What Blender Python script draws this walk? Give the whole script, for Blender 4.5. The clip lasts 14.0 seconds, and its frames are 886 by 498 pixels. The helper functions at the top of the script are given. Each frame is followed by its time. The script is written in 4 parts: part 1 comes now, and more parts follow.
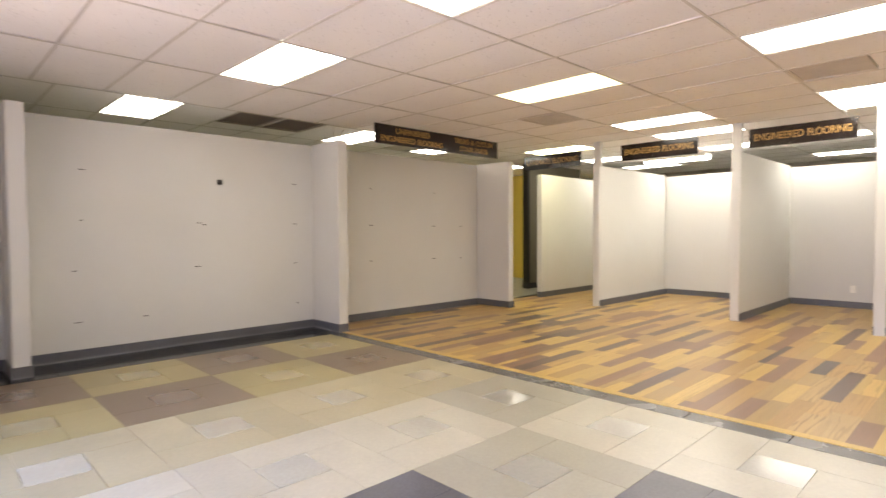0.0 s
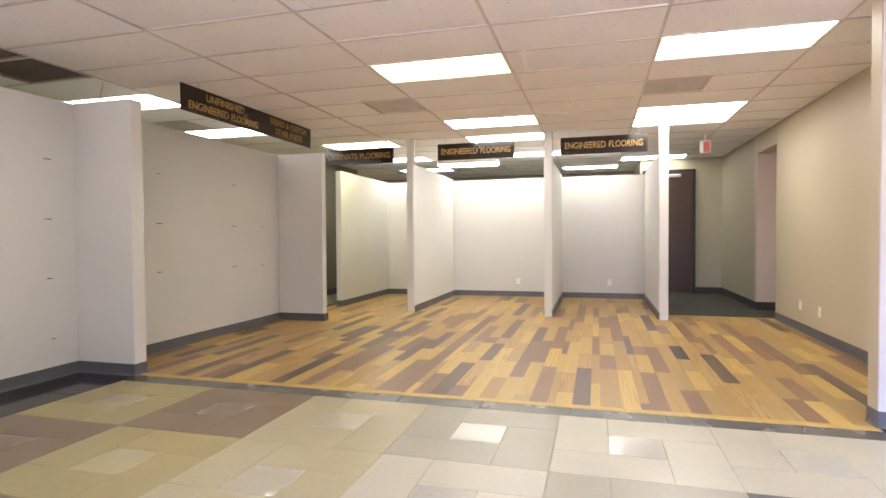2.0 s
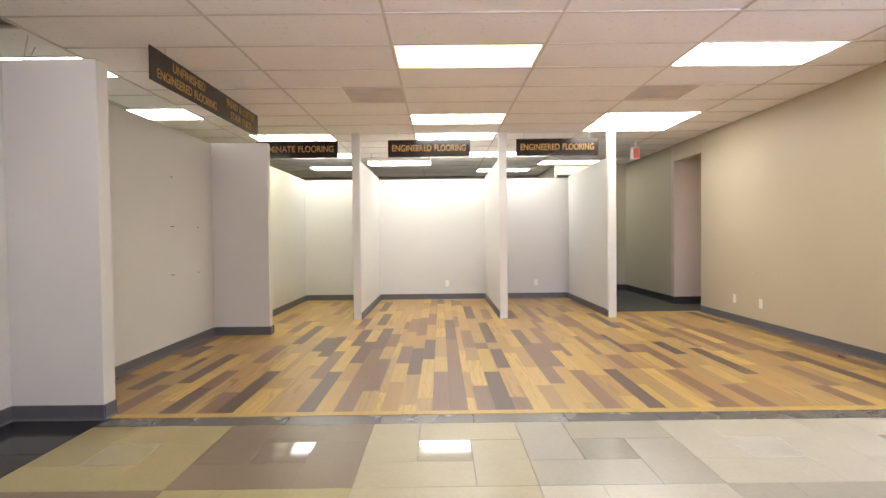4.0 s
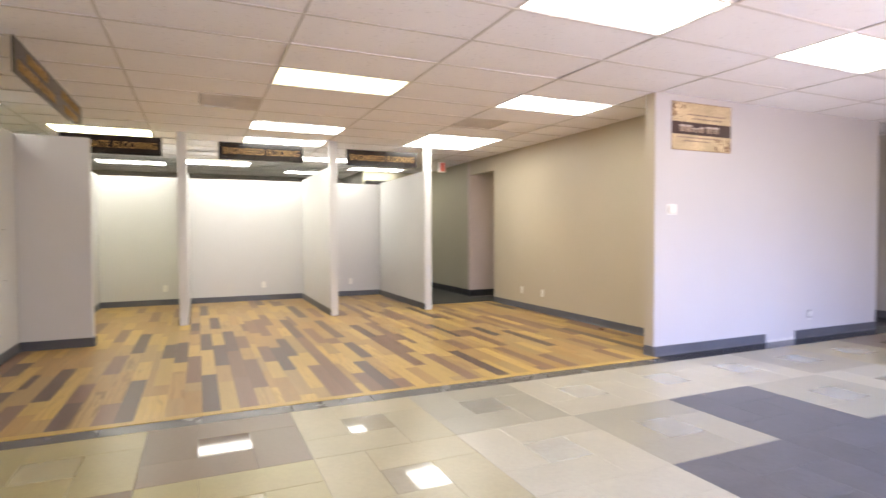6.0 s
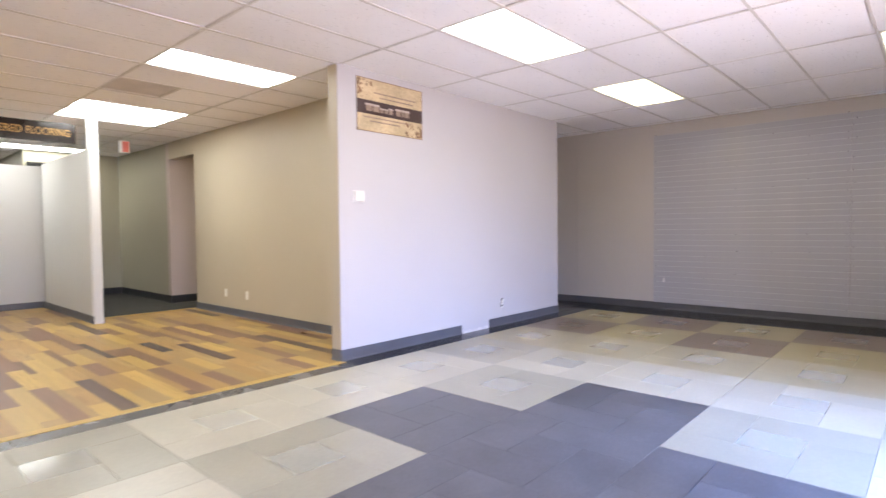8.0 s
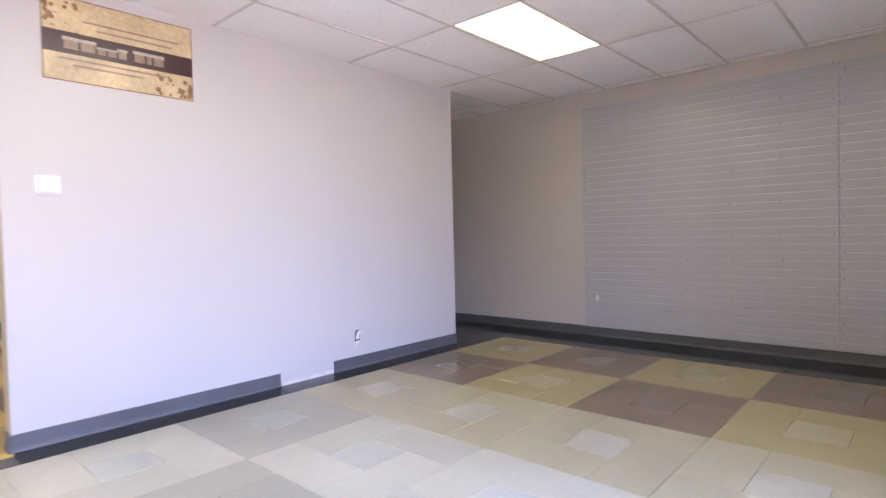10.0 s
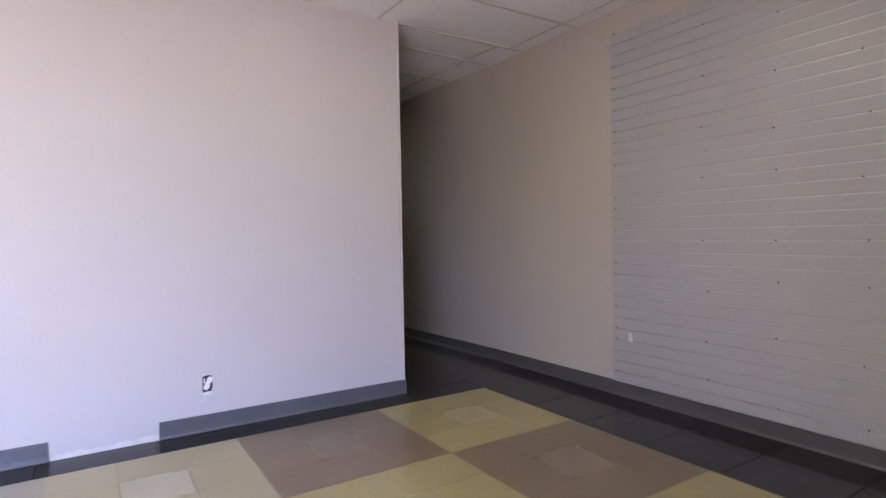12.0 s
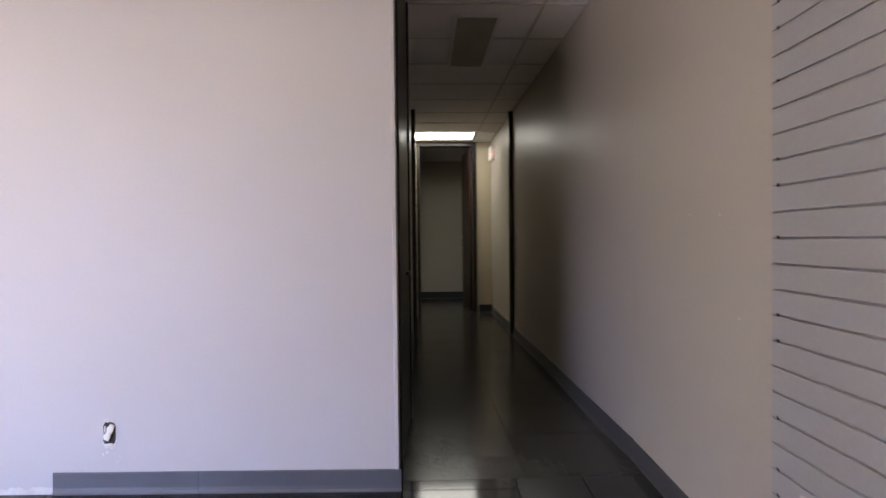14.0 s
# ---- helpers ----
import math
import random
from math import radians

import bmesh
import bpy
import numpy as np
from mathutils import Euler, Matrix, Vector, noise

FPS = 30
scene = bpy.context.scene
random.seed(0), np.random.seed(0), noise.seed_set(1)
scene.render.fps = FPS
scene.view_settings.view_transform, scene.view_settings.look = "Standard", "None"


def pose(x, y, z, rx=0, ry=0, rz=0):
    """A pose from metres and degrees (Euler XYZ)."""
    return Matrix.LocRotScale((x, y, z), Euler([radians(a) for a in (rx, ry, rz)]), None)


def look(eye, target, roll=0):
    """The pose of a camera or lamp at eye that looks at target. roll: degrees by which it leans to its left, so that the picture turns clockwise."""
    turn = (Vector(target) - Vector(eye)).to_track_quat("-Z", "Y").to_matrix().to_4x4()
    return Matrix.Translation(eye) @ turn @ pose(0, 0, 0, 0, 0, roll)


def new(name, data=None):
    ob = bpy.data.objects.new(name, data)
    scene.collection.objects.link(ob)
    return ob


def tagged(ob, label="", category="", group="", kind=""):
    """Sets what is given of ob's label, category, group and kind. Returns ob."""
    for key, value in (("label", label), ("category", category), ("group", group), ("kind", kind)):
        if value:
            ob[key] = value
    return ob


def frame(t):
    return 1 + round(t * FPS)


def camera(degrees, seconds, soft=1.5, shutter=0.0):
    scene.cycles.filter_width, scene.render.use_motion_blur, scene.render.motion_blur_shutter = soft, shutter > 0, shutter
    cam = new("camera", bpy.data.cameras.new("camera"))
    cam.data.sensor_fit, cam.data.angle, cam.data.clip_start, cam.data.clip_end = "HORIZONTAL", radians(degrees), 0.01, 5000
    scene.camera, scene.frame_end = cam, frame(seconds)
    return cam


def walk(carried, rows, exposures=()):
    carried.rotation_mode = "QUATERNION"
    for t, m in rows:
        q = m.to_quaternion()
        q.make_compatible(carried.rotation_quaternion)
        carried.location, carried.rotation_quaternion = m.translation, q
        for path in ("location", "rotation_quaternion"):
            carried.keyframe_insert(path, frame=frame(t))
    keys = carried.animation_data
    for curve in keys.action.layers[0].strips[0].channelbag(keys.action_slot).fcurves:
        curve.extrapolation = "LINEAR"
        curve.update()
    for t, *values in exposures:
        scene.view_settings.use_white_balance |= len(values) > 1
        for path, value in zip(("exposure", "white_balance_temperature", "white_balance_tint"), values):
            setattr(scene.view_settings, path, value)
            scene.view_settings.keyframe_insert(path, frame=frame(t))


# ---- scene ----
cam = camera(77.8, 14.0, 1.5, 0.5)
PATH = [
    (0, (0.368, 0.367, 1.256), (1.761, 1.801, 1.19), -0.3),
    (0.5, (0.331, 0.842, 1.181), (1.933, 2.039, 1.131), -0.5),
    (1, (0.327, 1.337, 1.196), (2.074, 2.311, 1.148), -0.5),
    (1.5, (0.319, 1.816, 1.175), (2.168, 2.576, 1.134), -0.4),
    (2, (0.351, 2.296, 1.191), (2.276, 2.834, 1.143), -0.4),
    (2.2, (0.367, 2.478, 1.219), (2.31, 2.949, 1.166), -0.4),
    (4.3, (0.546, 4.099, 1.191), (2.544, 4.026, 1.143), -0.5),
    (4.5, (0.454, 4.231, 1.199), (2.45, 4.117, 1.147), -0.4),
    (5, (0.268, 4.463, 1.238), (2.25, 4.198, 1.186), -0.4),
    (5.5, (0.14, 4.717, 1.264), (2.069, 4.189, 1.21), -0.3),
    (6, (0.019, 4.904, 1.282), (1.845, 4.089, 1.223), -0.2),
    (6.5, (-0.024, 4.914, 1.248), (1.635, 3.797, 1.194), -0.3),
    (7, (0.077, 4.646, 1.236), (1.577, 3.325, 1.18), -0.3),
    (7.5, (0.154, 4.241, 1.196), (1.543, 2.803, 1.13), -0.6),
    (8, (0.224, 3.717, 1.19), (1.563, 2.233, 1.122), -0.6),
    (8.5, (0.336, 3.205, 1.214), (1.548, 1.616, 1.143), -0.6),
    (8.7, (0.358, 2.952, 1.243), (1.559, 1.356, 1.152), -0.9),
    (10.8, (0.497, 0.275, 1.133), (1.926, -1.125, 1.095), -1.2),
    (11, (0.54, 0.024, 1.147), (1.988, -1.354, 1.1), -1.1),
    (11.5, (0.617, -0.605, 1.15), (2.185, -1.846, 1.094), -1.0),
    (12, (0.721, -1.269, 1.144), (2.402, -2.352, 1.1), -1.0),
    (12.5, (0.861, -1.908, 1.119), (2.663, -2.775, 1.097), -1.0),
    (13, (1.097, -2.519, 1.145), (3.01, -3.102, 1.104), -0.9),
    (13.5, (1.364, -3.022, 1.153), (3.341, -3.325, 1.116), -0.8),
    (14, (1.711, -3.406, 1.174), (3.711, -3.41, 1.138), -0.6),
]
walk(cam, [(t, look(eye, target, roll)) for t, eye, target, roll in PATH],
     [(0, 0.30, 6950, 10), (1, 0.30, 6850, 10), (2.2, 0.31, 6550, 10), (5, 0.32, 6450, 10), (8.6, 0.32, 6150, 9), (11, 0.22, 6250, 9), (12, 0.16, 6300, 9), (14, 0.18, 6450, 9)])

# ---- world, daylight ----
world = bpy.data.worlds.new("sky")
scene.world = world
world.use_nodes = True
_n = world.node_tree.nodes
_sky = _n.new("ShaderNodeTexSky")
_sky.sky_type, _sky.sun_disc = "NISHITA", False
_sky.sun_elevation, _sky.sun_rotation = radians(42), radians(200)
_n["Background"].inputs["Strength"].default_value = 0.12
world.node_tree.links.new(_sky.outputs["Color"], _n["Background"].inputs["Color"])
sun = new("sun", bpy.data.lights.new("sun", "SUN"))
sun.data.energy, sun.data.angle, sun.data.color = 2.5, radians(0.5), (1.0, 0.95, 0.88)
sun.matrix_world = look((-10, 6, 12), (-12.5, 13, 2))

CEIL = 2.70          # underside of the hung ceiling
LAMP = 9.8           # radiance of a lit diffuser
SKYLIGHT = 112.0      # watts of sky through a shop window
GROUNDLIGHT = 74.0   # watts thrown up from the sunlit pavement
FRONT = -1.10        # inner face of the shop front


def window_light(y, z, w, h, power, colour, aim, spread):
    """Daylight that enters by one window opening along aim."""
    l = bpy.data.lights.new("window_light", "AREA")
    l.shape, l.size, l.size_y, l.energy, l.color, l.spread = "RECTANGLE", w, h, power, colour, radians(spread)
    ob = new("window_light", l)
    eye = Vector((FRONT + 0.04, y, z))
    ob.matrix_world = look(eye, eye + Vector(aim))
    return ob


WINDOW_Y = (1.05, 3.65)
for _y, _f in zip(WINDOW_Y, (1.0, 0.35)):
    window_light(_y, 1.2, 2.0, 2.0, SKYLIGHT * _f, (0.235, 0.43, 1.0), (1.0, -0.45 * _f, -0.82), 86)
    window_light(_y, 1.2, 2.0, 2.0, GROUNDLIGHT * _f ** 0.45, (1.0, 0.80, 0.79), (1.0, -0.45 * _f, 0.45), 130)

# ---- materials ----
def nodes_of(name):
    m = bpy.data.materials.new(name)
    m.use_nodes = True
    return m, m.node_tree.nodes, m.node_tree.links, m.node_tree.nodes["Principled BSDF"]


def tone(c, f):
    return (min(c[0] * f, 1), min(c[1] * f, 1), min(c[2] * f, 1), 1)


def paint(name, c, rough=0.6, big=0.9, fine=90.0, vary=0.08, bump=0.06, metal=0.0, spec=0.5, stretch=(1, 1, 1), each=0.0, rvar=0.08):
    """A surface with colour variation at two scales, uneven gloss and a fine relief."""
    m, n, l, b = nodes_of(name)
    tc = n.new("ShaderNodeTexCoord")
    mp = n.new("ShaderNodeMapping")
    mp.inputs["Scale"].default_value = stretch
    if each:
        oi = n.new("ShaderNodeObjectInfo")
        sc = n.new("ShaderNodeVectorMath")
        sc.operation = "SCALE"
        sc.inputs[0].default_value = (37.0, 19.0, 11.0)
        l.new(oi.outputs["Random"], sc.inputs["Scale"])
        l.new(sc.outputs[0], mp.inputs["Location"])
    l.new(tc.outputs["Object"], mp.inputs["Vector"])
    n1, n2 = n.new("ShaderNodeTexNoise"), n.new("ShaderNodeTexNoise")
    n1.inputs["Scale"].default_value, n1.inputs["Detail"].default_value = big, 5
    n2.inputs["Scale"].default_value, n2.inputs["Detail"].default_value = fine, 3
    for x in (n1, n2):
        l.new(mp.outputs[0], x.inputs["Vector"])
    r = n.new("ShaderNodeValToRGB")
    r.color_ramp.elements[0].position, r.color_ramp.elements[1].position = 0.3, 0.7
    r.color_ramp.elements[0].color, r.color_ramp.elements[1].color = tone(c, 1 - vary), tone(c, 1 + vary)
    l.new(n1.outputs["Fac"], r.inputs["Fac"])
    mix = n.new("ShaderNodeMix")
    mix.data_type, mix.blend_type = "RGBA", "OVERLAY"
    mix.inputs["Factor"].default_value = min(vary * 1.6, 0.5)
    l.new(r.outputs["Color"], mix.inputs[6])
    l.new(n2.outputs["Fac"], mix.inputs[7])
    out = mix.outputs[2]
    if each:
        hs = n.new("ShaderNodeHueSaturation")
        mr = n.new("ShaderNodeMapRange")
        mr.inputs["To Min"].default_value, mr.inputs["To Max"].default_value = 1 - each, 1 + each
        l.new(oi.outputs["Random"], mr.inputs["Value"])
        l.new(mr.outputs[0], hs.inputs["Value"])
        l.new(out, hs.inputs["Color"])
        out = hs.outputs["Color"]
    l.new(out, b.inputs["Base Color"])
    rr = n.new("ShaderNodeMapRange")
    rr.inputs["To Min"].default_value, rr.inputs["To Max"].default_value = max(rough - rvar, 0.02), min(rough + rvar, 1)
    l.new(n1.outputs["Fac"], rr.inputs["Value"])
    l.new(rr.outputs[0], b.inputs["Roughness"])
    b.inputs["Metallic"].default_value, b.inputs["Specular IOR Level"].default_value = metal, spec
    if bump:
        bp = n.new("ShaderNodeBump")
        bp.inputs["Strength"].default_value, bp.inputs["Distance"].default_value = bump, 0.004
        l.new(n2.outputs["Fac"], bp.inputs["Height"])
        l.new(bp.outputs[0], b.inputs["Normal"])
    return m


def wood(name, c, dark, rough=0.31, figure=0.45):
    """Plank wood: grain along x, cathedral figure, a tone of its own for every plank."""
    m, n, l, b = nodes_of(name)
    tc, oi = n.new("ShaderNodeTexCoord"), n.new("ShaderNodeObjectInfo")
    sc = n.new("ShaderNodeVectorMath")
    sc.operation = "SCALE"
    sc.inputs[0].default_value = (41.0, 23.0, 7.0)
    l.new(oi.outputs["Random"], sc.inputs["Scale"])
    mp = n.new("ShaderNodeMapping")
    mp.inputs["Scale"].default_value = (0.9, 11.0, 4.0)
    l.new(tc.outputs["Object"], mp.inputs["Vector"])
    l.new(sc.outputs[0], mp.inputs["Location"])
    n1, n2 = n.new("ShaderNodeTexNoise"), n.new("ShaderNodeTexNoise")
    n1.inputs["Scale"].default_value, n1.inputs["Detail"].default_value, n1.inputs["Distortion"].default_value = 1.5, 6, 1.2
    n2.inputs["Scale"].default_value, n2.inputs["Detail"].default_value = 14.0, 2
    for x in (n1, n2):
        l.new(mp.outputs[0], x.inputs["Vector"])
    r = n.new("ShaderNodeValToRGB")
    r.color_ramp.elements[0].position, r.color_ramp.elements[1].position = 0.25, 0.75
    r.color_ramp.elements[0].color, r.color_ramp.elements[1].color = (*dark, 1), (*c, 1)
    l.new(n1.outputs["Fac"], r.inputs["Fac"])
    mix = n.new("ShaderNodeMix")
    mix.data_type, mix.blend_type = "RGBA", "OVERLAY"
    mix.inputs["Factor"].default_value = 0.09
    l.new(r.outputs["Color"], mix.inputs[6])
    l.new(n2.outputs["Fac"], mix.inputs[7])
    hs, mr = n.new("ShaderNodeHueSaturation"), n.new("ShaderNodeMapRange")
    mr.inputs["To Min"].default_value, mr.inputs["To Max"].default_value = 0.88, 1.12
    l.new(oi.outputs["Random"], mr.inputs["Value"])
    l.new(mr.outputs[0], hs.inputs["Value"])
    # cathedral rings, plain on some planks and hardly there on others
    wv, wr, fm, fx = n.new("ShaderNodeTexWave"), n.new("ShaderNodeMapRange"), n.new("ShaderNodeMapRange"), n.new("ShaderNodeMath")
    wv.bands_direction = "Y"
    for k, v in (("Scale", 0.5), ("Distortion", 13.0), ("Detail", 2.0), ("Detail Scale", 2.2)):
        wv.inputs[k].default_value = v
    l.new(mp.outputs[0], wv.inputs["Vector"])
    wr.inputs["From Min"].default_value, wr.inputs["From Max"].default_value = 0.22, 0.0
    l.new(wv.outputs["Fac"], wr.inputs["Value"])
    fm.inputs["From Min"].default_value, fm.inputs["From Max"].default_value = 0.45, 0.95
    fm.inputs["To Min"].default_value, fm.inputs["To Max"].default_value = 0.06, figure
    l.new(oi.outputs["Random"], fm.inputs["Value"])
    fx.operation = "MULTIPLY"
    l.new(wr.outputs[0], fx.inputs[0])
    l.new(fm.outputs[0], fx.inputs[1])
    ring = n.new("ShaderNodeMix")
    ring.data_type = "RGBA"
    ring.inputs[7].default_value = (dark[0] * 0.45, dark[1] * 0.40, dark[2] * 0.35, 1)
    l.new(fx.outputs[0], ring.inputs["Factor"])
    l.new(mix.outputs[2], ring.inputs[6])
    l.new(ring.outputs[2], hs.inputs["Color"])
    l.new(hs.outputs["Color"], b.inputs["Base Color"])
    rr = n.new("ShaderNodeMapRange")
    rr.inputs["To Min"].default_value, rr.inputs["To Max"].default_value = rough - 0.03, rough + 0.05
    l.new(n1.outputs["Fac"], rr.inputs["Value"])
    l.new(rr.outputs[0], b.inputs["Roughness"])
    b.inputs["Specular IOR Level"].default_value = 0.34
    return m


def glow(name, c, strength, edge=None):
    """A lit diffuser: prismatic sheet, a little brighter under the tubes."""
    m, n, l, b = nodes_of(name)
    tc = n.new("ShaderNodeTexCoord")
    sep = n.new("ShaderNodeSeparateXYZ")
    l.new(tc.outputs["Object"], sep.inputs[0])
    w = n.new("ShaderNodeMath")
    w.operation = "MULTIPLY"
    w.inputs[1].default_value = 1.0 / 0.61 * 2 * math.pi
    l.new(sep.outputs["X"], w.inputs[0])
    co = n.new("ShaderNodeMath")
    co.operation = "COSINE"
    l.new(w.outputs[0], co.inputs[0])
    mr = n.new("ShaderNodeMapRange")
    mr.inputs["From Min"].default_value = -1
    mr.inputs["To Min"].default_value, mr.inputs["To Max"].default_value = edge or 0.85, 1.1
    l.new(co.outputs[0], mr.inputs["Value"])
    b.inputs["Base Color"].default_value = (0.85, 0.85, 0.82, 1)
    sv = n.new("ShaderNodeVectorMath")
    sv.operation = "SCALE"
    sv.inputs[0].default_value = c
    l.new(mr.outputs[0], sv.inputs["Scale"])
    l.new(sv.outputs[0], b.inputs["Emission Color"])
    b.inputs["Emission Strength"].default_value = strength
    return m


M_NICHE = paint("niche_partition_paint", (0.61, 0.605, 0.59), 0.55, 0.7, 140, 0.045, 0.10)
M_PART = paint("partition_paint", (0.60, 0.595, 0.58), 0.55, 0.7, 140, 0.035, 0.10)
M_WALL = paint("pale_wall_paint", (0.515, 0.495, 0.495), 0.5, 0.6, 140, 0.035, 0.10)
M_TAN = paint("tan_wall_paint", (0.49, 0.425, 0.315), 0.5, 0.6, 140, 0.04, 0.10)
M_TAUPE = paint("taupe_wall_paint", (0.455, 0.415, 0.36), 0.42, 0.6, 140, 0.05, 0.10)
M_OLIVE = paint("olive_wall_paint", (0.40, 0.37, 0.27), 0.5, 0.6, 140, 0.05, 0.10)
M_DARKOLIVE = paint("dark_olive_wall_paint", (0.17, 0.15, 0.105), 0.5, 0.6, 140, 0.05, 0.10)
M_PINK = paint("pinkish_wall_paint", (0.52, 0.43, 0.385), 0.5, 0.6, 140, 0.04, 0.10)
M_YELLOW = paint("yellow_wall_paint", (0.70, 0.52, 0.10), 0.55, 0.6, 140, 0.04, 0.08)
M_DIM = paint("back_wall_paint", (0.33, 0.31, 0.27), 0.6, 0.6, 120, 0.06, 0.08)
M_BASE = paint("grey_rubber_base", (0.098, 0.101, 0.115), 0.42, 2.5, 160, 0.12, 0.05)
M_BASEDARK = paint("charcoal_rubber_base", (0.075, 0.073, 0.073), 0.42, 2.5, 160, 0.12, 0.05)
M_BASEBLACK = paint("black_rubber_base", (0.03, 0.03, 0.032), 0.4, 2.5, 160, 0.15, 0.05)
M_CEIL = paint("ceiling_tile", (0.93, 0.90, 0.90), 0.9, 0.55, 230, 0.05, 0.55)


def pinholes(m, scale=55.0, depth=0.32):
    """Scattered dark pinholes and worm tracks of a mineral tile."""
    n, l = m.node_tree.nodes, m.node_tree.links
    b = n["Principled BSDF"]
    old = b.inputs["Base Color"].links[0].from_socket
    tc, mp, nz, rg = n.new("ShaderNodeTexCoord"), n.new("ShaderNodeMapping"), n.new("ShaderNodeTexNoise"), n.new("ShaderNodeMapRange")
    mp.inputs["Scale"].default_value = (1.0, 0.55, 1.0)
    l.new(tc.outputs["Object"], mp.inputs["Vector"])
    nz.inputs["Scale"].default_value, nz.inputs["Detail"].default_value = scale, 1.5
    l.new(mp.outputs[0], nz.inputs["Vector"])
    rg.inputs["From Min"].default_value, rg.inputs["From Max"].default_value = 0.66, 0.72
    rg.inputs["To Max"].default_value = depth
    l.new(nz.outputs["Fac"], rg.inputs["Value"])
    mx = n.new("ShaderNodeMix")
    mx.data_type = "RGBA"
    mx.inputs[7].default_value = (0.30, 0.27, 0.25, 1)
    l.new(rg.outputs[0], mx.inputs["Factor"])
    l.new(old, mx.inputs[6])
    l.new(mx.outputs[2], b.inputs["Base Color"])


pinholes(M_CEIL)
M_BAR = paint("ceiling_bar", (0.66, 0.62, 0.58), 0.45, 1.5, 60, 0.10, 0.02)
M_SLAB = paint("roof_slab", (0.2, 0.2, 0.2), 0.9, 1.0, 30, 0.1, 0.2)
M_GROUT = paint("grout", (0.11, 0.10, 0.085), 0.85, 3.0, 120, 0.15, 0.2)
M_SUB = paint("subfloor", (0.05, 0.035, 0.025), 0.9, 3.0, 120, 0.15, 0.1)
STONE = dict(big=2.2, fine=45, vary=0.07, bump=0.008, each=0.05, rvar=0.02)
M_T = paint("tan_stone_tile", (0.33, 0.277, 0.128), 0.30, **STONE)
M_TC = paint("tan_stone_centre", (0.365, 0.315, 0.175), 0.05, **STONE)
M_BR = paint("brown_stone_tile", (0.176, 0.129, 0.084), 0.30, **STONE)
M_BRC = paint("brown_stone_centre", (0.19, 0.142, 0.102), 0.05, **STONE)
M_C = paint("sand_stone_tile", (0.367, 0.32, 0.198), 0.30, **STONE)
M_CC = paint("sand_stone_centre", (0.40, 0.362, 0.268), 0.05, **STONE)
M_L = paint("cream_stone_tile", (0.42, 0.390, 0.302), 0.30, **STONE)
M_LC = paint("cream_stone_centre", (0.43, 0.412, 0.345), 0.13, **STONE)
M_G = paint("grey_stone_tile", (0.30, 0.278, 0.212), 0.30, **STONE)
M_GC = paint("grey_stone_centre", (0.325, 0.311, 0.258), 0.13, **STONE)
M_D = paint("charcoal_stone_tile", (0.085, 0.084, 0.092), 0.30, 4.5, 60, 0.20, 0.03, each=0.10, rvar=0.05)
M_K = paint("black_slate_tile", (0.022, 0.022, 0.025), 0.10, 3.0, 70, 0.25, 0.02, spec=0.22, each=0.15, rvar=0.03)
M_KC = paint("dull_black_tile", (0.040, 0.038, 0.036), 0.20, 3.0, 70, 0.22, 0.02, spec=0.22, each=0.12, rvar=0.05)
M_STRIP = paint("dark_border_tile", (0.10, 0.095, 0.088), 0.27, 3.0, 70, 0.1, 0.0, each=0.1, rvar=0.03)
M_CARPET = paint("dark_carpet", (0.05, 0.048, 0.042), 0.85, 4.0, 260, 0.2, 0.4)
M_FARFLOOR = paint("grey_green_floor", (0.27, 0.27, 0.21), 0.3, 1.5, 60, 0.12, 0.05)
W_GOLD = wood("golden_plank", (0.55, 0.375, 0.115), (0.46, 0.305, 0.085))
W_HONEY = wood("honey_plank", (0.425, 0.265, 0.092), (0.355, 0.212, 0.07))
W_OAK = wood("oak_plank", (0.425, 0.285, 0.112), (0.355, 0.232, 0.088), figure=0.75)
W_RED = wood("red_brown_plank", (0.245, 0.140, 0.086), (0.200, 0.110, 0.066), figure=0.2)
W_BROWN = wood("brown_plank", (0.225, 0.128, 0.085), (0.18, 0.100, 0.066), figure=0.2)
W_DARK = wood("dark_plank", (0.125, 0.080, 0.066), (0.098, 0.062, 0.052), figure=0.15)
W_SLATE = wood("slate_dark_plank", (0.085, 0.068, 0.066), (0.070, 0.056, 0.056), figure=0.1)
M_SLAT = paint("grey_slat_laminate", (0.38, 0.37, 0.375), 0.33, 1.2, 80, 0.06, 0.03)
M_GROOVE = paint("slat_groove", (0.52, 0.51, 0.51), 0.32, 2, 80, 0.1, 0.02, metal=0.9)
M_STEEL = paint("steel", (0.55, 0.55, 0.55), 0.3, 5, 90, 0.08, 0.02, metal=1.0)
M_SCREW = paint("screw_head", (0.03, 0.03, 0.03), 0.45, 5, 90, 0.1, 0.0)
M_PLASTIC = paint("ivory_plastic", (0.78, 0.76, 0.70), 0.35, 5, 90, 0.04, 0.0)
M_WHITE = paint("white_enamel", (0.78, 0.77, 0.74), 0.4, 3, 90, 0.04, 0.0)
M_SIGN = paint("black_sign_board", (0.018, 0.013, 0.012), 0.16, 2, 90, 0.15, 0.0)
M_GOLDTEXT = paint("gold_lettering", (0.42, 0.25, 0.075), 0.35, 6, 90, 0.1, 0.0)
M_DOOR = paint("dark_brown_door", (0.050, 0.026, 0.019), 0.35, 1.0, 30, 0.25, 0.04, stretch=(4, 4, 0.5))
M_FRAME = paint("black_frame", (0.016, 0.014, 0.013), 0.35, 2, 60, 0.2, 0.02)
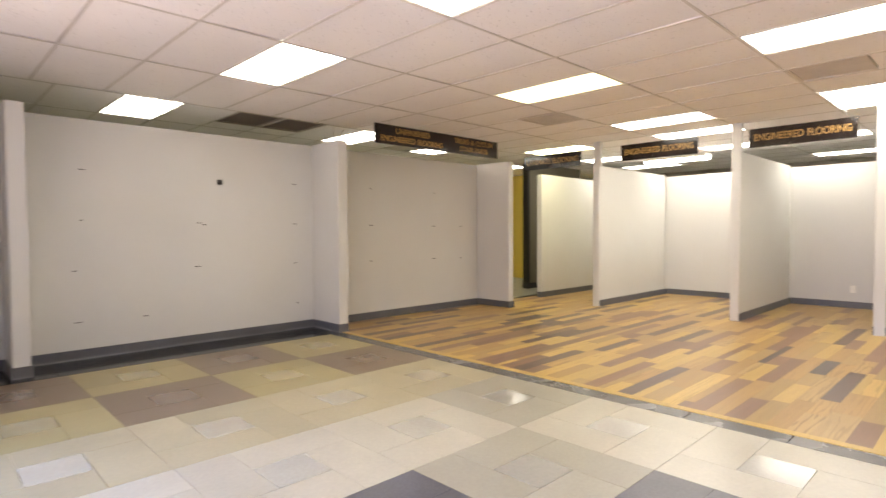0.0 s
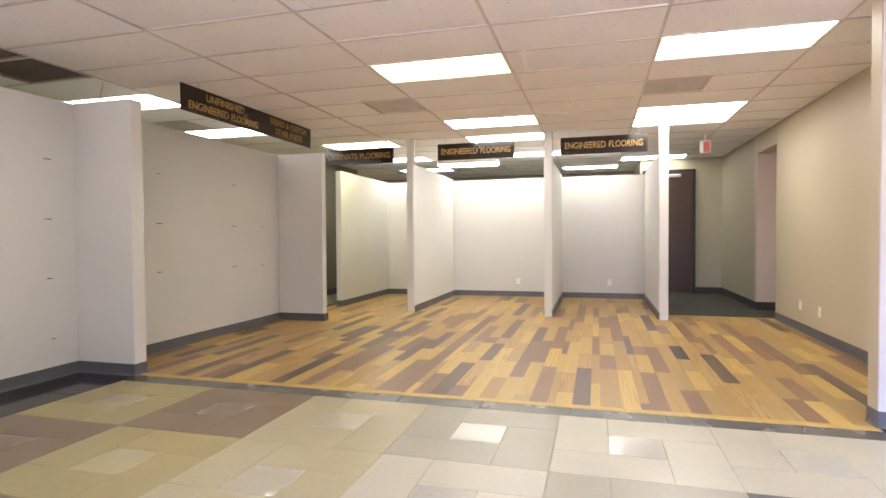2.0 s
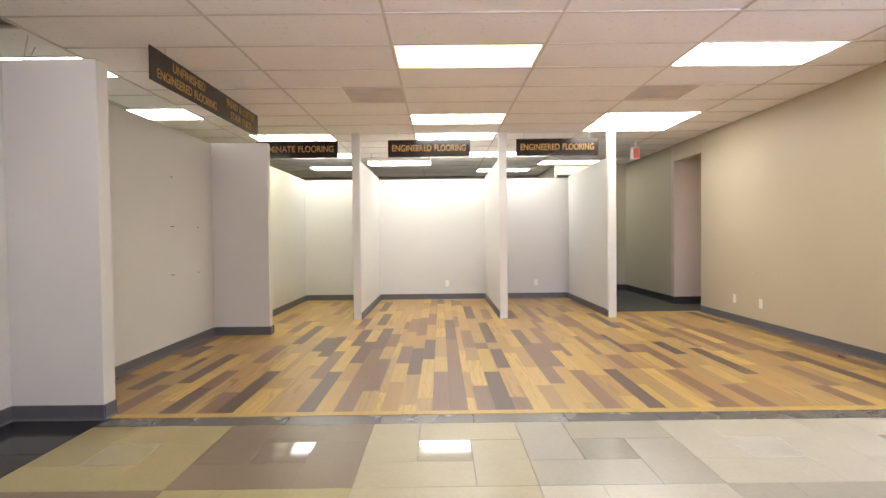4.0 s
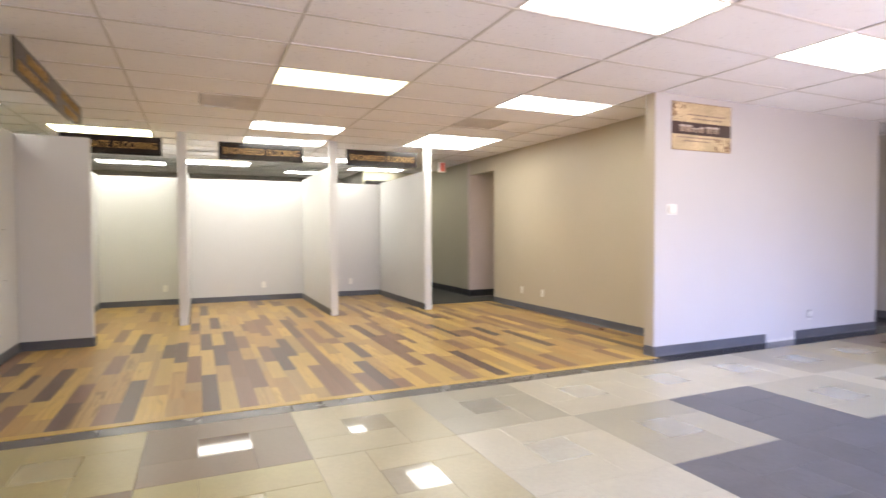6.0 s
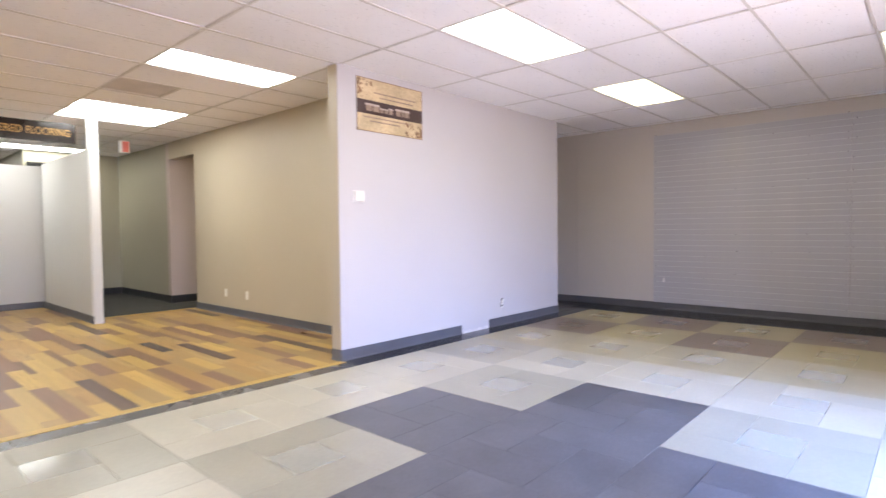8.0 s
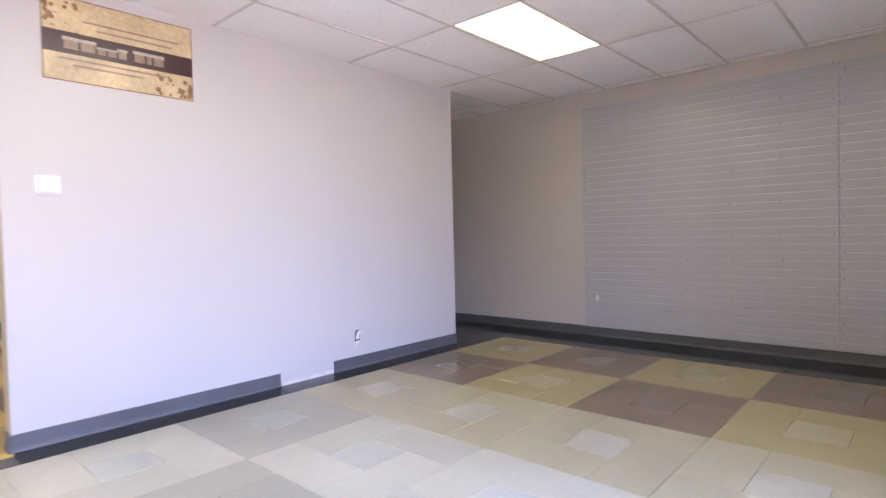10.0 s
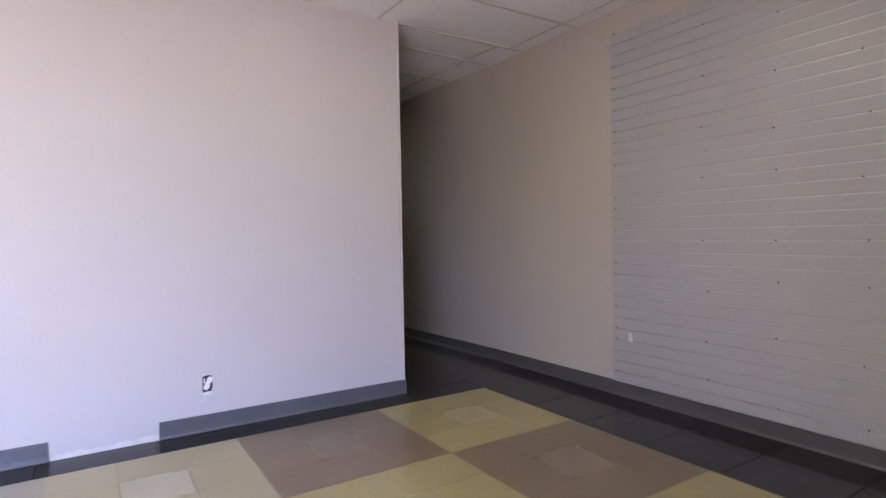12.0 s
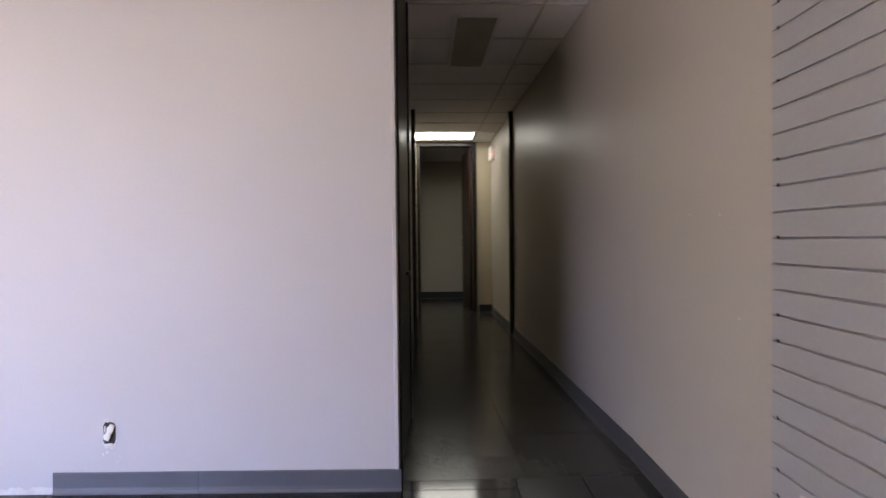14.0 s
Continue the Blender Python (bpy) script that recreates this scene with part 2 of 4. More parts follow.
M_VENT = paint("grey_vent", (0.60, 0.54, 0.49), 0.5, 3, 60, 0.1, 0.02)
M_GRILLE = paint("dusty_grille", (0.36, 0.31, 0.265), 0.6, 3, 60, 0.12, 0.02)
M_UNLIT = paint("unlit_diffuser", (0.30, 0.27, 0.22), 0.5, 3, 60, 0.1, 0.02)
M_DUCT = paint("duct_inside", (0.24, 0.21, 0.18), 0.8, 3, 60, 0.15, 0.02)
M_PARCH = paint("parchment_print", (0.52, 0.41, 0.245), 0.35, 4.0, 40, 0.22, 0.0)
M_SEPIA = paint("sepia_print", (0.20, 0.115, 0.06), 0.35, 9.0, 60, 0.45, 0.0)
M_BAND = paint("dark_print", (0.055, 0.03, 0.028), 0.3, 4.0, 40, 0.15, 0.0)
M_INK = paint("faded_ink", (0.27, 0.20, 0.15), 0.4, 9.0, 60, 0.2, 0.0)
M_PALEINK = paint("pale_lettering", (0.42, 0.36, 0.31), 0.4, 9.0, 60, 0.2, 0.0)
M_BRASS = paint("brass", (0.55, 0.40, 0.13), 0.3, 5, 90, 0.08, 0.02, metal=1.0)
M_RED = paint("red_sign", (0.55, 0.13, 0.10), 0.4, 5, 60, 0.1, 0.0)
M_BLUE = paint("blue_print", (0.08, 0.20, 0.45), 0.4, 5, 60, 0.1, 0.0)
M_MUD = paint("raw_plaster", (0.62, 0.60, 0.57), 0.8, 9, 120, 0.15, 0.3)
M_HOLE = paint("anchor_hole_dark", (0.035, 0.032, 0.03), 0.8, 9, 60, 0.1, 0.0)
M_PAVE = paint("asphalt", (0.06, 0.06, 0.06), 0.9, 1.0, 40, 0.15, 0.2)
M_ALU = paint("storefront_aluminium", (0.30, 0.29, 0.27), 0.4, 3, 60, 0.08, 0.0, metal=0.8)
LAMP_COLOUR = (0.99, 0.955, 0.87)
M_LAMP = glow("lit_diffuser", LAMP_COLOUR, LAMP)
M_LAMPDIM = glow("worn_lit_diffuser", (1.0, 0.90, 0.55), LAMP * 0.42, 0.6)
M_LAMPYELLOW = glow("yellow_lit_diffuser", (1.0, 0.95, 0.58), LAMP * 1.2)
M_LED = glow("red_led", (1.0, 0.04, 0.03), 2.0)
M_GLASS, _gn, _gl, _gb = nodes_of("window_glass")
_gb.inputs["Base Color"].default_value = (0.95, 0.97, 0.97, 1)
_gb.inputs["Roughness"].default_value, _gb.inputs["Transmission Weight"].default_value, _gb.inputs["IOR"].default_value = 0.0, 1.0, 1.45

# ---- mesh helpers ----
def add_box(bm, x0, x1, y0, y1, z0, z1, bevel=0.0):
    made = bmesh.ops.create_cube(bm, size=1.0)["verts"]
    for v in made:
        v.co = Vector(((x0 + x1) / 2 + v.co.x * (x1 - x0), (y0 + y1) / 2 + v.co.y * (y1 - y0), (z0 + z1) / 2 + v.co.z * (z1 - z0)))
    if bevel:
        edges = list({e for v in made for e in v.link_edges})
        bmesh.ops.bevel(bm, geom=edges, offset=bevel, segments=2, profile=0.5, affect="EDGES")
    return bm


def box(x0, x1, y0, y1, z0, z1, bevel=0.0):
    return add_box(bmesh.new(), x0, x1, y0, y1, z0, z1, bevel)


def rod(bm, centre, radius, depth, axis="z", seg=16):
    turn = {"z": Matrix(), "x": Matrix.Rotation(radians(90), 4, "Y"), "y": Matrix.Rotation(radians(90), 4, "X")}[axis]
    bmesh.ops.create_cone(bm, cap_ends=True, segments=seg, radius1=radius, radius2=radius, depth=depth, matrix=Matrix.Translation(centre) @ turn)
    return bm


def finish(name, bm, material):
    me = bpy.data.meshes.new(name)
    bm.to_mesh(me)
    bm.free()
    me.materials.append(material)
    return me


def part(name, bm, material, parent, label=""):
    ob = new(name, finish(name, bm, material))
    ob.parent = parent
    return tagged(ob, label)


def thing(name, label, category, at=(0, 0, 0), turn=0.0, group=""):
    ob = new(name)
    ob.matrix_world = pose(*at, 0, 0, turn)
    return tagged(ob, label, category, group)


def setting(name, bm, material, label, category):
    return tagged(new(name, finish(name, bm, material)), label, category, "", "structure")


def lettering(text, size, parent, m, material, width, name="lettering"):
    """Raised letters from the built-in font, squeezed to a width."""
    cu = bpy.data.curves.new(name, "FONT")
    cu.body, cu.size, cu.extrude, cu.align_x, cu.align_y = text, size, 0.002, "CENTER", "CENTER"
    cu.offset = size * 0.010
    tmp = bpy.data.objects.new(name, cu)
    scene.collection.objects.link(tmp)
    bpy.context.view_layer.update()
    me = bpy.data.meshes.new_from_object(tmp.evaluated_get(bpy.context.evaluated_depsgraph_get()))
    bpy.data.objects.remove(tmp)
    xs = [v.co.x for v in me.vertices]
    f = width / (max(xs) - min(xs))
    me.transform(m @ Matrix.Diagonal((f, 1, 1, 1)))
    me.materials.clear()
    me.materials.append(material)
    ob = new(name, me)
    ob.parent = parent
    return ob


# ---- shell of the place ----
SKEW = Matrix.Translation((4.60, -4.41, 0)) @ Matrix.Rotation(radians(2.1), 4, "Z") @ Matrix.Translation((-4.60, 4.41, 0))


def skewed(ob):
    """Turn a piece of the corridor, which runs two degrees off the shop's axes."""
    ob.matrix_world = SKEW @ ob.matrix_world
    return ob


setting("ground", box(-60, 60, -60, 60, -0.30, -0.22), M_PAVE, "dark asphalt ground outside the shop", "ground")
setting("roof_deck", box(FRONT - 0.15, 16.2, -5.1, 12.3, 3.3, 3.45), M_SLAB, "grey roof deck above the hung ceiling", "roof")
setting("floor_slab", box(FRONT - 0.15, 16.2, -5.1, 12.3, -0.22, -0.014), M_GROUT, "grey mortar bed under the floor finishes", "floor")


def wall(name, x0, x1, y0, y1, material, label, z1=3.3, z0=-0.01, bevel=0.004):
    return setting(name, box(x0, x1, y0, y1, z0, z1, bevel), material, label, "wall")


wall("wall_south", FRONT - 0.15, 4.60, -4.56, -4.41, M_TAUPE, "taupe painted wall behind the slatwall")
wall("wall_display", 4.262, 4.40, -3.19, 0.64, M_WALL, "pale painted wall with a missing piece of base")
wall("wall_tan", 4.40, 8.92, -0.26, -0.10, M_TAN, "tan painted wall beside the plank floor")
wall("wall_tan_head", 8.92, 9.88, -0.26, -0.10, M_TAN, "tan painted wall above a plain opening", z0=2.43)
wall("wall_tan_far", 10.0, 12.30, -0.26, -0.10, M_OLIVE, "olive tan painted wall with black base")
wall("wall_passage_west", 8.80, 8.92, -2.92, -0.26, M_TAN, "tan painted wall of a short passage")
wall("wall_passage_east", 9.88, 10.0, -2.88, -0.10, M_PINK, "pinkish beige painted wall of a short passage")
skewed(wall("wall_corridor_south", 4.60, 10.44, -4.56, -4.412, M_TAUPE, "taupe painted wall of the dark corridor"))
skewed(wall("wall_corridor_north", 5.33, 8.80, -3.19, -3.07, M_TAUPE, "taupe painted corridor wall"))
wall("wall_closet_back", 4.40, 5.33, -2.2, -2.1, M_TAUPE, "dim wall behind a dark doorway")
wall("wall_closet_side", 5.33, 5.43, -3.07, -2.1, M_TAUPE, "dim side wall behind a dark doorway")
skewed(wall("wall_corridor_end", 10.42, 10.54, -4.41, -4.17, M_TAN, "tan wall end beside the corridor door"))
skewed(wall("wall_corridor_end_head", 10.42, 10.54, -4.17, -3.23, M_TAN, "tan wall above the corridor door", z0=2.69))
skewed(wall("wall_corridor_end_north", 10.0, 10.54, -3.23, -3.07, M_TAN, "tan wall beside the corridor door"))
wall("wall_far_room", 12.60, 12.75, -4.9, -1.0, M_TAN, "dim tan wall of the room behind the corridor")
wall("wall_far_room_south", 10.54, 12.60, -5.05, -4.9, M_OLIVE, "dim side wall of the far room")
wall("wall_far_room_north", 10.54, 12.60, -1.15, -1.0, M_OLIVE, "dim side wall of the far room")
wall("wall_door_end", 12.30, 12.42, -0.10, 1.43, M_OLIVE, "olive wall around a brown door")
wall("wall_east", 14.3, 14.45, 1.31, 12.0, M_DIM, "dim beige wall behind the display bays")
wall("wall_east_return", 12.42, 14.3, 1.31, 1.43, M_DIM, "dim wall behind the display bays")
wall("wall_north", FRONT - 0.15, 14.45, 11.9, 12.05, M_YELLOW, "mustard yellow painted wall closing the back")
wall("wall_back_divider", 9.98, 12.0, 7.58, 7.70, M_DARKOLIVE, "dark olive painted dividing wall in the room behind")
wall("wall_yellow", 12.0, 12.12, 7.71, 11.9, M_YELLOW, "mustard yellow painted wall in the room behind")
wall("wall_niche_back", FRONT, 4.17, 6.74, 6.84, M_NICHE, "off-white display partition with anchor marks", z1=2.375)
wall("wall_niche_back_second", 4.30, 7.34, 6.70, 6.80, M_NICHE, "off-white display partition with anchor marks", z1=2.365)
wall("wall_niche_side", 4.17, 4.30, 6.13, 6.84, M_NICHE, "off-white partition end between two niches", z1=2.38)
wall("wall_niche_end", 7.34, 7.45, 6.01, 6.80, M_NICHE, "off-white partition end of the niche", z1=2.37)
wall("wall_niche_left", 0.97, 1.10, 6.27, 6.74, M_NICHE, "off-white partition end of the first niche", z1=2.38)
wall("wall_bay_left", 8.86, 11.04, 6.46, 6.56, M_PART, "off-white partition of the display bays", z1=2.30)
wall("wall_bay_back", 11.04, 11.15, 1.31, 6.56, M_PART, "off-white back partition of the display bays", z1=2.29)
for _n1, _y0 in (("wall_bay_first", 5.04), ("wall_bay_second", 2.92), ("wall_bay_third", 1.34)):
    wall(_n1, 8.47, 10.95, _y0, _y0 + 0.11, M_PART, "off-white partition between display bays", z1=2.31)


def shop_front():
    """West wall with four glazed openings."""
    x0, x1 = FRONT - 0.15, FRONT
    edges = [-4.41]
    for y in WINDOW_Y:
        edges += [y - 1.15, y + 1.15]
    edges.append(11.9)
    for i in range(0, len(edges), 2):
        wall("wall_west_pier", x0, x1, edges[i], edges[i + 1], M_TAN, "tan pier between the shop windows")
    for i, y in enumerate(WINDOW_Y):
        wall("wall_west_sill", x0, x1, y - 1.15, y + 1.15, M_TAN, "low tan wall under a shop window", z1=0.12)
        wall("wall_west_head", x0, x1, y - 1.15, y + 1.15, M_TAN, "tan wall above a shop window", z0=2.45)
        win = tagged(new("window_%d" % (i + 1)), "large shop window in an aluminium frame", "window", "", "structure")
        win.matrix_world = pose(FRONT - 0.08, y, 0)
        for a, b, c, d in ((-1.15, -1.10, 0.12, 2.45), (1.10, 1.15, 0.12, 2.45), (-1.10, 1.10, 0.12, 0.17), (-1.10, 1.10, 2.40, 2.45), (-0.025, 0.025, 0.17, 2.40)):
            part("window_frame", box(-0.03, 0.03, a, b, c, d, 0.003), M_ALU, win)
        for a, b in ((-1.10, -0.025), (0.025, 1.10)):
            g = part("pane", box(-0.003, 0.003, a, b, 0.17, 2.40), M_GLASS, win)
            g.visible_shadow = False


shop_front()

# ---- skirting ----
def skirting(ax, ay, bx, by, side, material=M_BASE, h=0.102, label="grey rubber cove base along the wall"):
    """Cove base from a to b; side is the way it faces."""
    horiz = abs(bx - ax) > abs(by - ay)
    bm = bmesh.new()
    t, toe = 0.007, 0.016
    prof = ((0, 0), (toe, 0), (toe, 0.004), (t + 0.002, 0.014), (t, 0.03), (t, h - 0.004), (t - 0.003, h), (0, h))
    ring = []
    for px, py in ((ax, ay), (bx, by)):
        ring.append([bm.verts.new((px + (0 if horiz else side * d), py + (side * d if horiz else 0), z)) for d, z in prof])
    n = len(prof)
    for i in range(n):
        bm.faces.new((ring[0][i], ring[0][(i + 1) % n], ring[1][(i + 1) % n], ring[1][i]))
    bm.faces.new(ring[0][::-1])
    bm.faces.new(ring[1])
    bmesh.ops.recalc_face_normals(bm, faces=bm.faces)
    return setting("baseboard", bm, material, label, "baseboard")


def wavy_skirting(x0, x1, y):
    """Old cove base that has come away from the wall in slow waves, with a pale line of glue at its foot."""
    h, bm, rings = 0.102, bmesh.new(), []
    n = 48
    for i in range(n + 1):
        x = x0 + (x1 - x0) * i / n
        off = 0.016 * (0.5 + 0.5 * math.sin((x - 4.3) * 2.1)) * min(1, (x - x0) / 0.5, (x1 - x) / 0.5)
        rings.append([bm.verts.new((x, y + d, z)) for d, z in ((0, 0), (0.017 + off, 0), (0.017 + off, 0.004), (0.009 + off, 0.015), (0.007 + off * 0.7, 0.03), (0.007, h - 0.004), (0.004, h), (0, h))])
    for a, b in zip(rings, rings[1:]):
        for i in range(8):
            bm.faces.new((a[i], a[(i + 1) % 8], b[(i + 1) % 8], b[i]))
    bm.faces.new(rings[0][::-1])
    bm.faces.new(rings[-1])
    bmesh.ops.recalc_face_normals(bm, faces=bm.faces)
    return setting("baseboard", bm, M_BASEDARK, "charcoal rubber base coming away in waves", "baseboard")


for a in ((4.262, -1.06, 4.262, 0.655, -1), (4.262, -3.205, 4.262, -2.262, -1), (4.262, -2.2595, 4.262, -1.58, -1), (4.245, 0.64, 4.40, 0.64, 1), (4.40, -0.10, 8.92, -0.10, 1),
          (1.10, 6.74, 4.17, 6.74, -1), (FRONT, 6.74, 0.97, 6.74, -1), (4.17, 6.115, 4.17, 6.74, -1), (4.155, 6.13, 4.30, 6.13, -1), (0.955, 6.27, 1.115, 6.27, -1), (1.10, 6.255, 1.10, 6.74, 1),
          (0.97, 6.255, 0.97, 6.74, -1), (4.30, 6.70, 7.34, 6.70, -1), (7.34, 5.995, 7.34, 6.70, -1), (7.325, 6.01, 7.465, 6.01, -1), (7.45, 5.995, 7.45, 6.80, 1), (8.86, 6.46, 11.04, 6.46, -1), (8.86, 6.45, 8.86, 6.56, -1),
          (11.04, 5.15, 11.04, 6.46, -1), (11.04, 3.03, 11.04, 5.04, -1), (11.04, 1.45, 11.04, 2.92, -1)):
    skirting(*a)
for y in (5.04, 2.92, 1.34):
    skirting(8.545, y, 11.04, y, -1)
    skirting(8.545, y + 0.11, 11.04, y + 0.11, 1)
    skirting(8.56, y - 0.012, 8.56, y + 0.122, -1)
skirting(FRONT, -4.41, 4.60, -4.41, 1, M_BASEDARK)
skewed(wavy_skirting(4.60, 10.42, -4.412))
for a in ((9.88, -0.10, 12.30, -0.10, 1), (9.88, -2.88, 9.88, -0.10, -1), (12.30, -0.10, 12.30, 0.42, -1), (12.60, -4.9, 12.60, -1.15, -1)):
    skirting(*a, M_BASEBLACK, 0.13, "tall black rubber base along the wall")
for a in ((5.33, -3.19, 8.25, -3.19, -1), (10.42, -4.41, 10.42, -4.20, -1)):
    skewed(skirting(*a, M_BASEBLACK, 0.13, "tall black rubber base along the wall"))

# ---- ceiling ----
def gx(k):
    return 4.28 + 0.613 * k


def gy(j):
    return 3.04 + 1.215 * j


def cell(k, j):
    """Corners of one ceiling cell; behind the niches the bars are offset."""
    dx, dy = (0.20, 0.15) if j >= 3 else (0, 0)
    return gx(k) + dx, gx(k + 1) + dx, gy(j) + dy, gy(j + 1) + dy


LIGHTS = [(1, 0, 1), (1, -2, 0), (5, 0, 0), (5, -2, 0), (6, -2, 0), (-3, 1, 0), (-4, 3, 0), (1, 3, 0), (4, 3, 0), (-3, -1, 0), (-3, -3, 0), (-3, -5, 1), (-7, -5, 1),
          (7, 0, 0), (7, 2, 2), (10, 2, 0), (13, 2, 0), (10, 0, 0), (10, -1, 0), (14, -1, 0), (12, -2, 0), (9, 4, 0), (12, 4, 0)]
VENTS = {(3, 1): (0, 0.61), (3, 3): (-1, 0.61), (3, -2): (-1, 0.61), (-2, 3): (0, 0.80), (-1, 3): (0, 0.80)}
holes = {(k, j) for k, j, _ in LIGHTS} | set(VENTS)


def tiles_of(cells):
    """Mineral tiles lying in the bars: each a little askew, with a soft edge."""
    bm = bmesh.new()
    rnd = random.Random(4)
    for x0, x1, y0, y1 in cells:
        g = 0.004
        c = [(x0 + g, y0 + g), (x1 - g, y0 + g), (x1 - g, y1 - g), (x0 + g, y1 - g)]
        zs = [CEIL + 0.006 + rnd.random() ** 3 * 0.010 for _ in c]
        sag = rnd.random() * 0.006
        low = [bm.verts.new((x, y, z)) for (x, y), z in zip(c, zs)]
        mid = bm.verts.new(((x0 + x1) / 2, (y0 + y1) / 2, CEIL + 0.006 - sag))
        top = [bm.verts.new((x, y, CEIL + 0.03)) for x, y in c]
        for i in range(4):
            bm.faces.new((low[(i + 1) % 4], low[i], mid))
            bm.faces.new((low[i], low[(i + 1) % 4], top[(i + 1) % 4], top[i]))
        bm.faces.new(top)
    bmesh.ops.recalc_face_normals(bm, faces=bm.faces)
    return bm


def bars_of(name, lines_x, lines_y, label):
    """Inverted tee bars, one part each. lines: (place, from, to)."""
    grid = tagged(new(name), label, "ceiling grid", "", "structure")
    for x, a, b in lines_x:
        part("bar", box(x - 0.010, x + 0.010, a, b, CEIL - 0.001, CEIL + 0.003), M_BAR, grid)
    for y, a, b in lines_y:
        part("bar", box(a, b, y - 0.010, y + 0.010, CEIL, CEIL + 0.004), M_BAR, grid)


cells = []
for k in range(-12, 17):
    for j in range(-7, 8):
        x0, x1, y0, y1 = cell(k, j)
        y0, y1 = max(y0, -4.41), min(y1, 11.9)
        if y1 - y0 < 0.05 or x0 < FRONT - 0.6:
            continue
        if (k, j) in VENTS:
            s, w = VENTS[(k, j)]
            if s < 0:
                cells.append((x0, x1, y0, y1 - w))
            else:
                cells.append((x0, x1, y0 + w, y1))
            continue
        if (k, j) in holes:
            continue
        if x0 >= 4.27 and y1 <= -3.0:
            continue
        if 4.27 <= x0 and y0 > -3.1 and y1 < 0.62:
            if y1 > -0.1:
                cells.append((x0, x1, -0.10, y1))
            continue
        cells.append((x0, x1, y0, y1 + (0.15 if j == 2 else 0)))
cells += [(gx(k), gx(k + 1), gy(3), gy(3) + 0.15) for k, j, _ in LIGHTS if j == 2]
setting("ceiling", tiles_of(cells), M_CEIL, "off-white mineral tile ceiling, some tiles sagging", "ceiling")
bars_of("ceiling_grid", [(gx(k), -4.41 if k <= 0 else -0.10, gy(3) + 0.14) for k in range(-8, 17)] + [(gx(k) + 0.2, gy(3) + 0.15, 11.9) for k in range(-8, 16)],
                              [(gy(j) + (0.15 if j > 3 else 0), FRONT, 14.3 if j >= -1 else 4.28) for j in range(-6, 8) if j != 3] + [(gy(-2), 4.40, 12.3), (gy(3) + 0.15, FRONT, 14.3)],
        "dull white metal bars of the hung ceiling")
ccells = []
CLIGHT = 9.63
for i in range(-9, 2):
    x0, x1 = max(CLIGHT + 0.613 * i, 4.28), min(CLIGHT + 0.613 * (i + 1), 10.42)
    if x1 - x0 < 0.05:
        continue
    ccells.append((x0, x1, -4.41, -4.12))
    if i != 0:
        ccells.append((x0, x1, -4.12, -3.19))
skewed(setting("ceiling_corridor", tiles_of(ccells), M_CEIL, "mineral tile ceiling of the dark corridor", "ceiling"))
side_cells = [(4.40, 5.33, -3.19, -2.2), (8.92, 9.88, -3.19, -2.5), (8.92, 9.02, -2.5, -1.3), (9.63, 9.88, -2.5, -1.3), (8.92, 9.88, -1.3, -0.26), (10.54, 11.57, -4.9, -1.15), (11.57, 12.60, -4.9, -1.15)]
setting("ceiling_side_rooms", tiles_of(side_cells), M_CEIL, "mineral tile ceiling of the side rooms", "ceiling")
bars_of("ceiling_corridor_grid", [(CLIGHT + 0.613 * i, -4.41, -3.19) for i in range(-8, 2)], [(-4.12, 4.28, 10.42)], "dull metal ceiling bars of the corridor")
skewed(bpy.data.objects["ceiling_corridor_grid"])


def ceiling_light(x0, x1, y0, y1, material, label):
    """Lay-in troffer: white pan, thin door frame, prismatic sheet."""
    cx, cy = (x0 + x1) / 2, (y0 + y1) / 2
    hx, hy = (x1 - x0) / 2 - 0.004, (y1 - y0) / 2 - 0.004
    li = thing("ceiling_light", label, "ceiling light", (cx, cy, CEIL), 0, "ceiling lights")
    bm = bmesh.new()
    f = 0.018
    for a, b, c, d in ((-hx, hx, -hy, -hy + f), (-hx, hx, hy - f, hy), (-hx, -hx + f, -hy + f, hy - f), (hx - f, hx, -hy + f, hy - f)):
        add_box(bm, a, b, c, d, 0.004, 0.016)
    part("frame", bm, M_WHITE, li)
    part("pan", box(-hx + 0.01, hx - 0.01, -hy + 0.01, hy - 0.01, 0.03, 0.10, 0.01), M_WHITE, li)
    part("diffuser", box(-hx + f, hx - f, -hy + f, hy - f, 0.008, 0.013), material, li)
    return li


for k, j, dim in LIGHTS:
    ceiling_light(*cell(k, j), (M_LAMP, M_LAMPDIM, M_LAMPYELLOW)[dim],
                  "recessed fluorescent ceiling light with yellowed diffuser" if dim else "recessed fluorescent ceiling light with white diffuser")
skewed(ceiling_light(CLIGHT, CLIGHT + 0.613, -4.10, -3.19, M_LAMP, "recessed fluorescent ceiling light above the corridor door"))


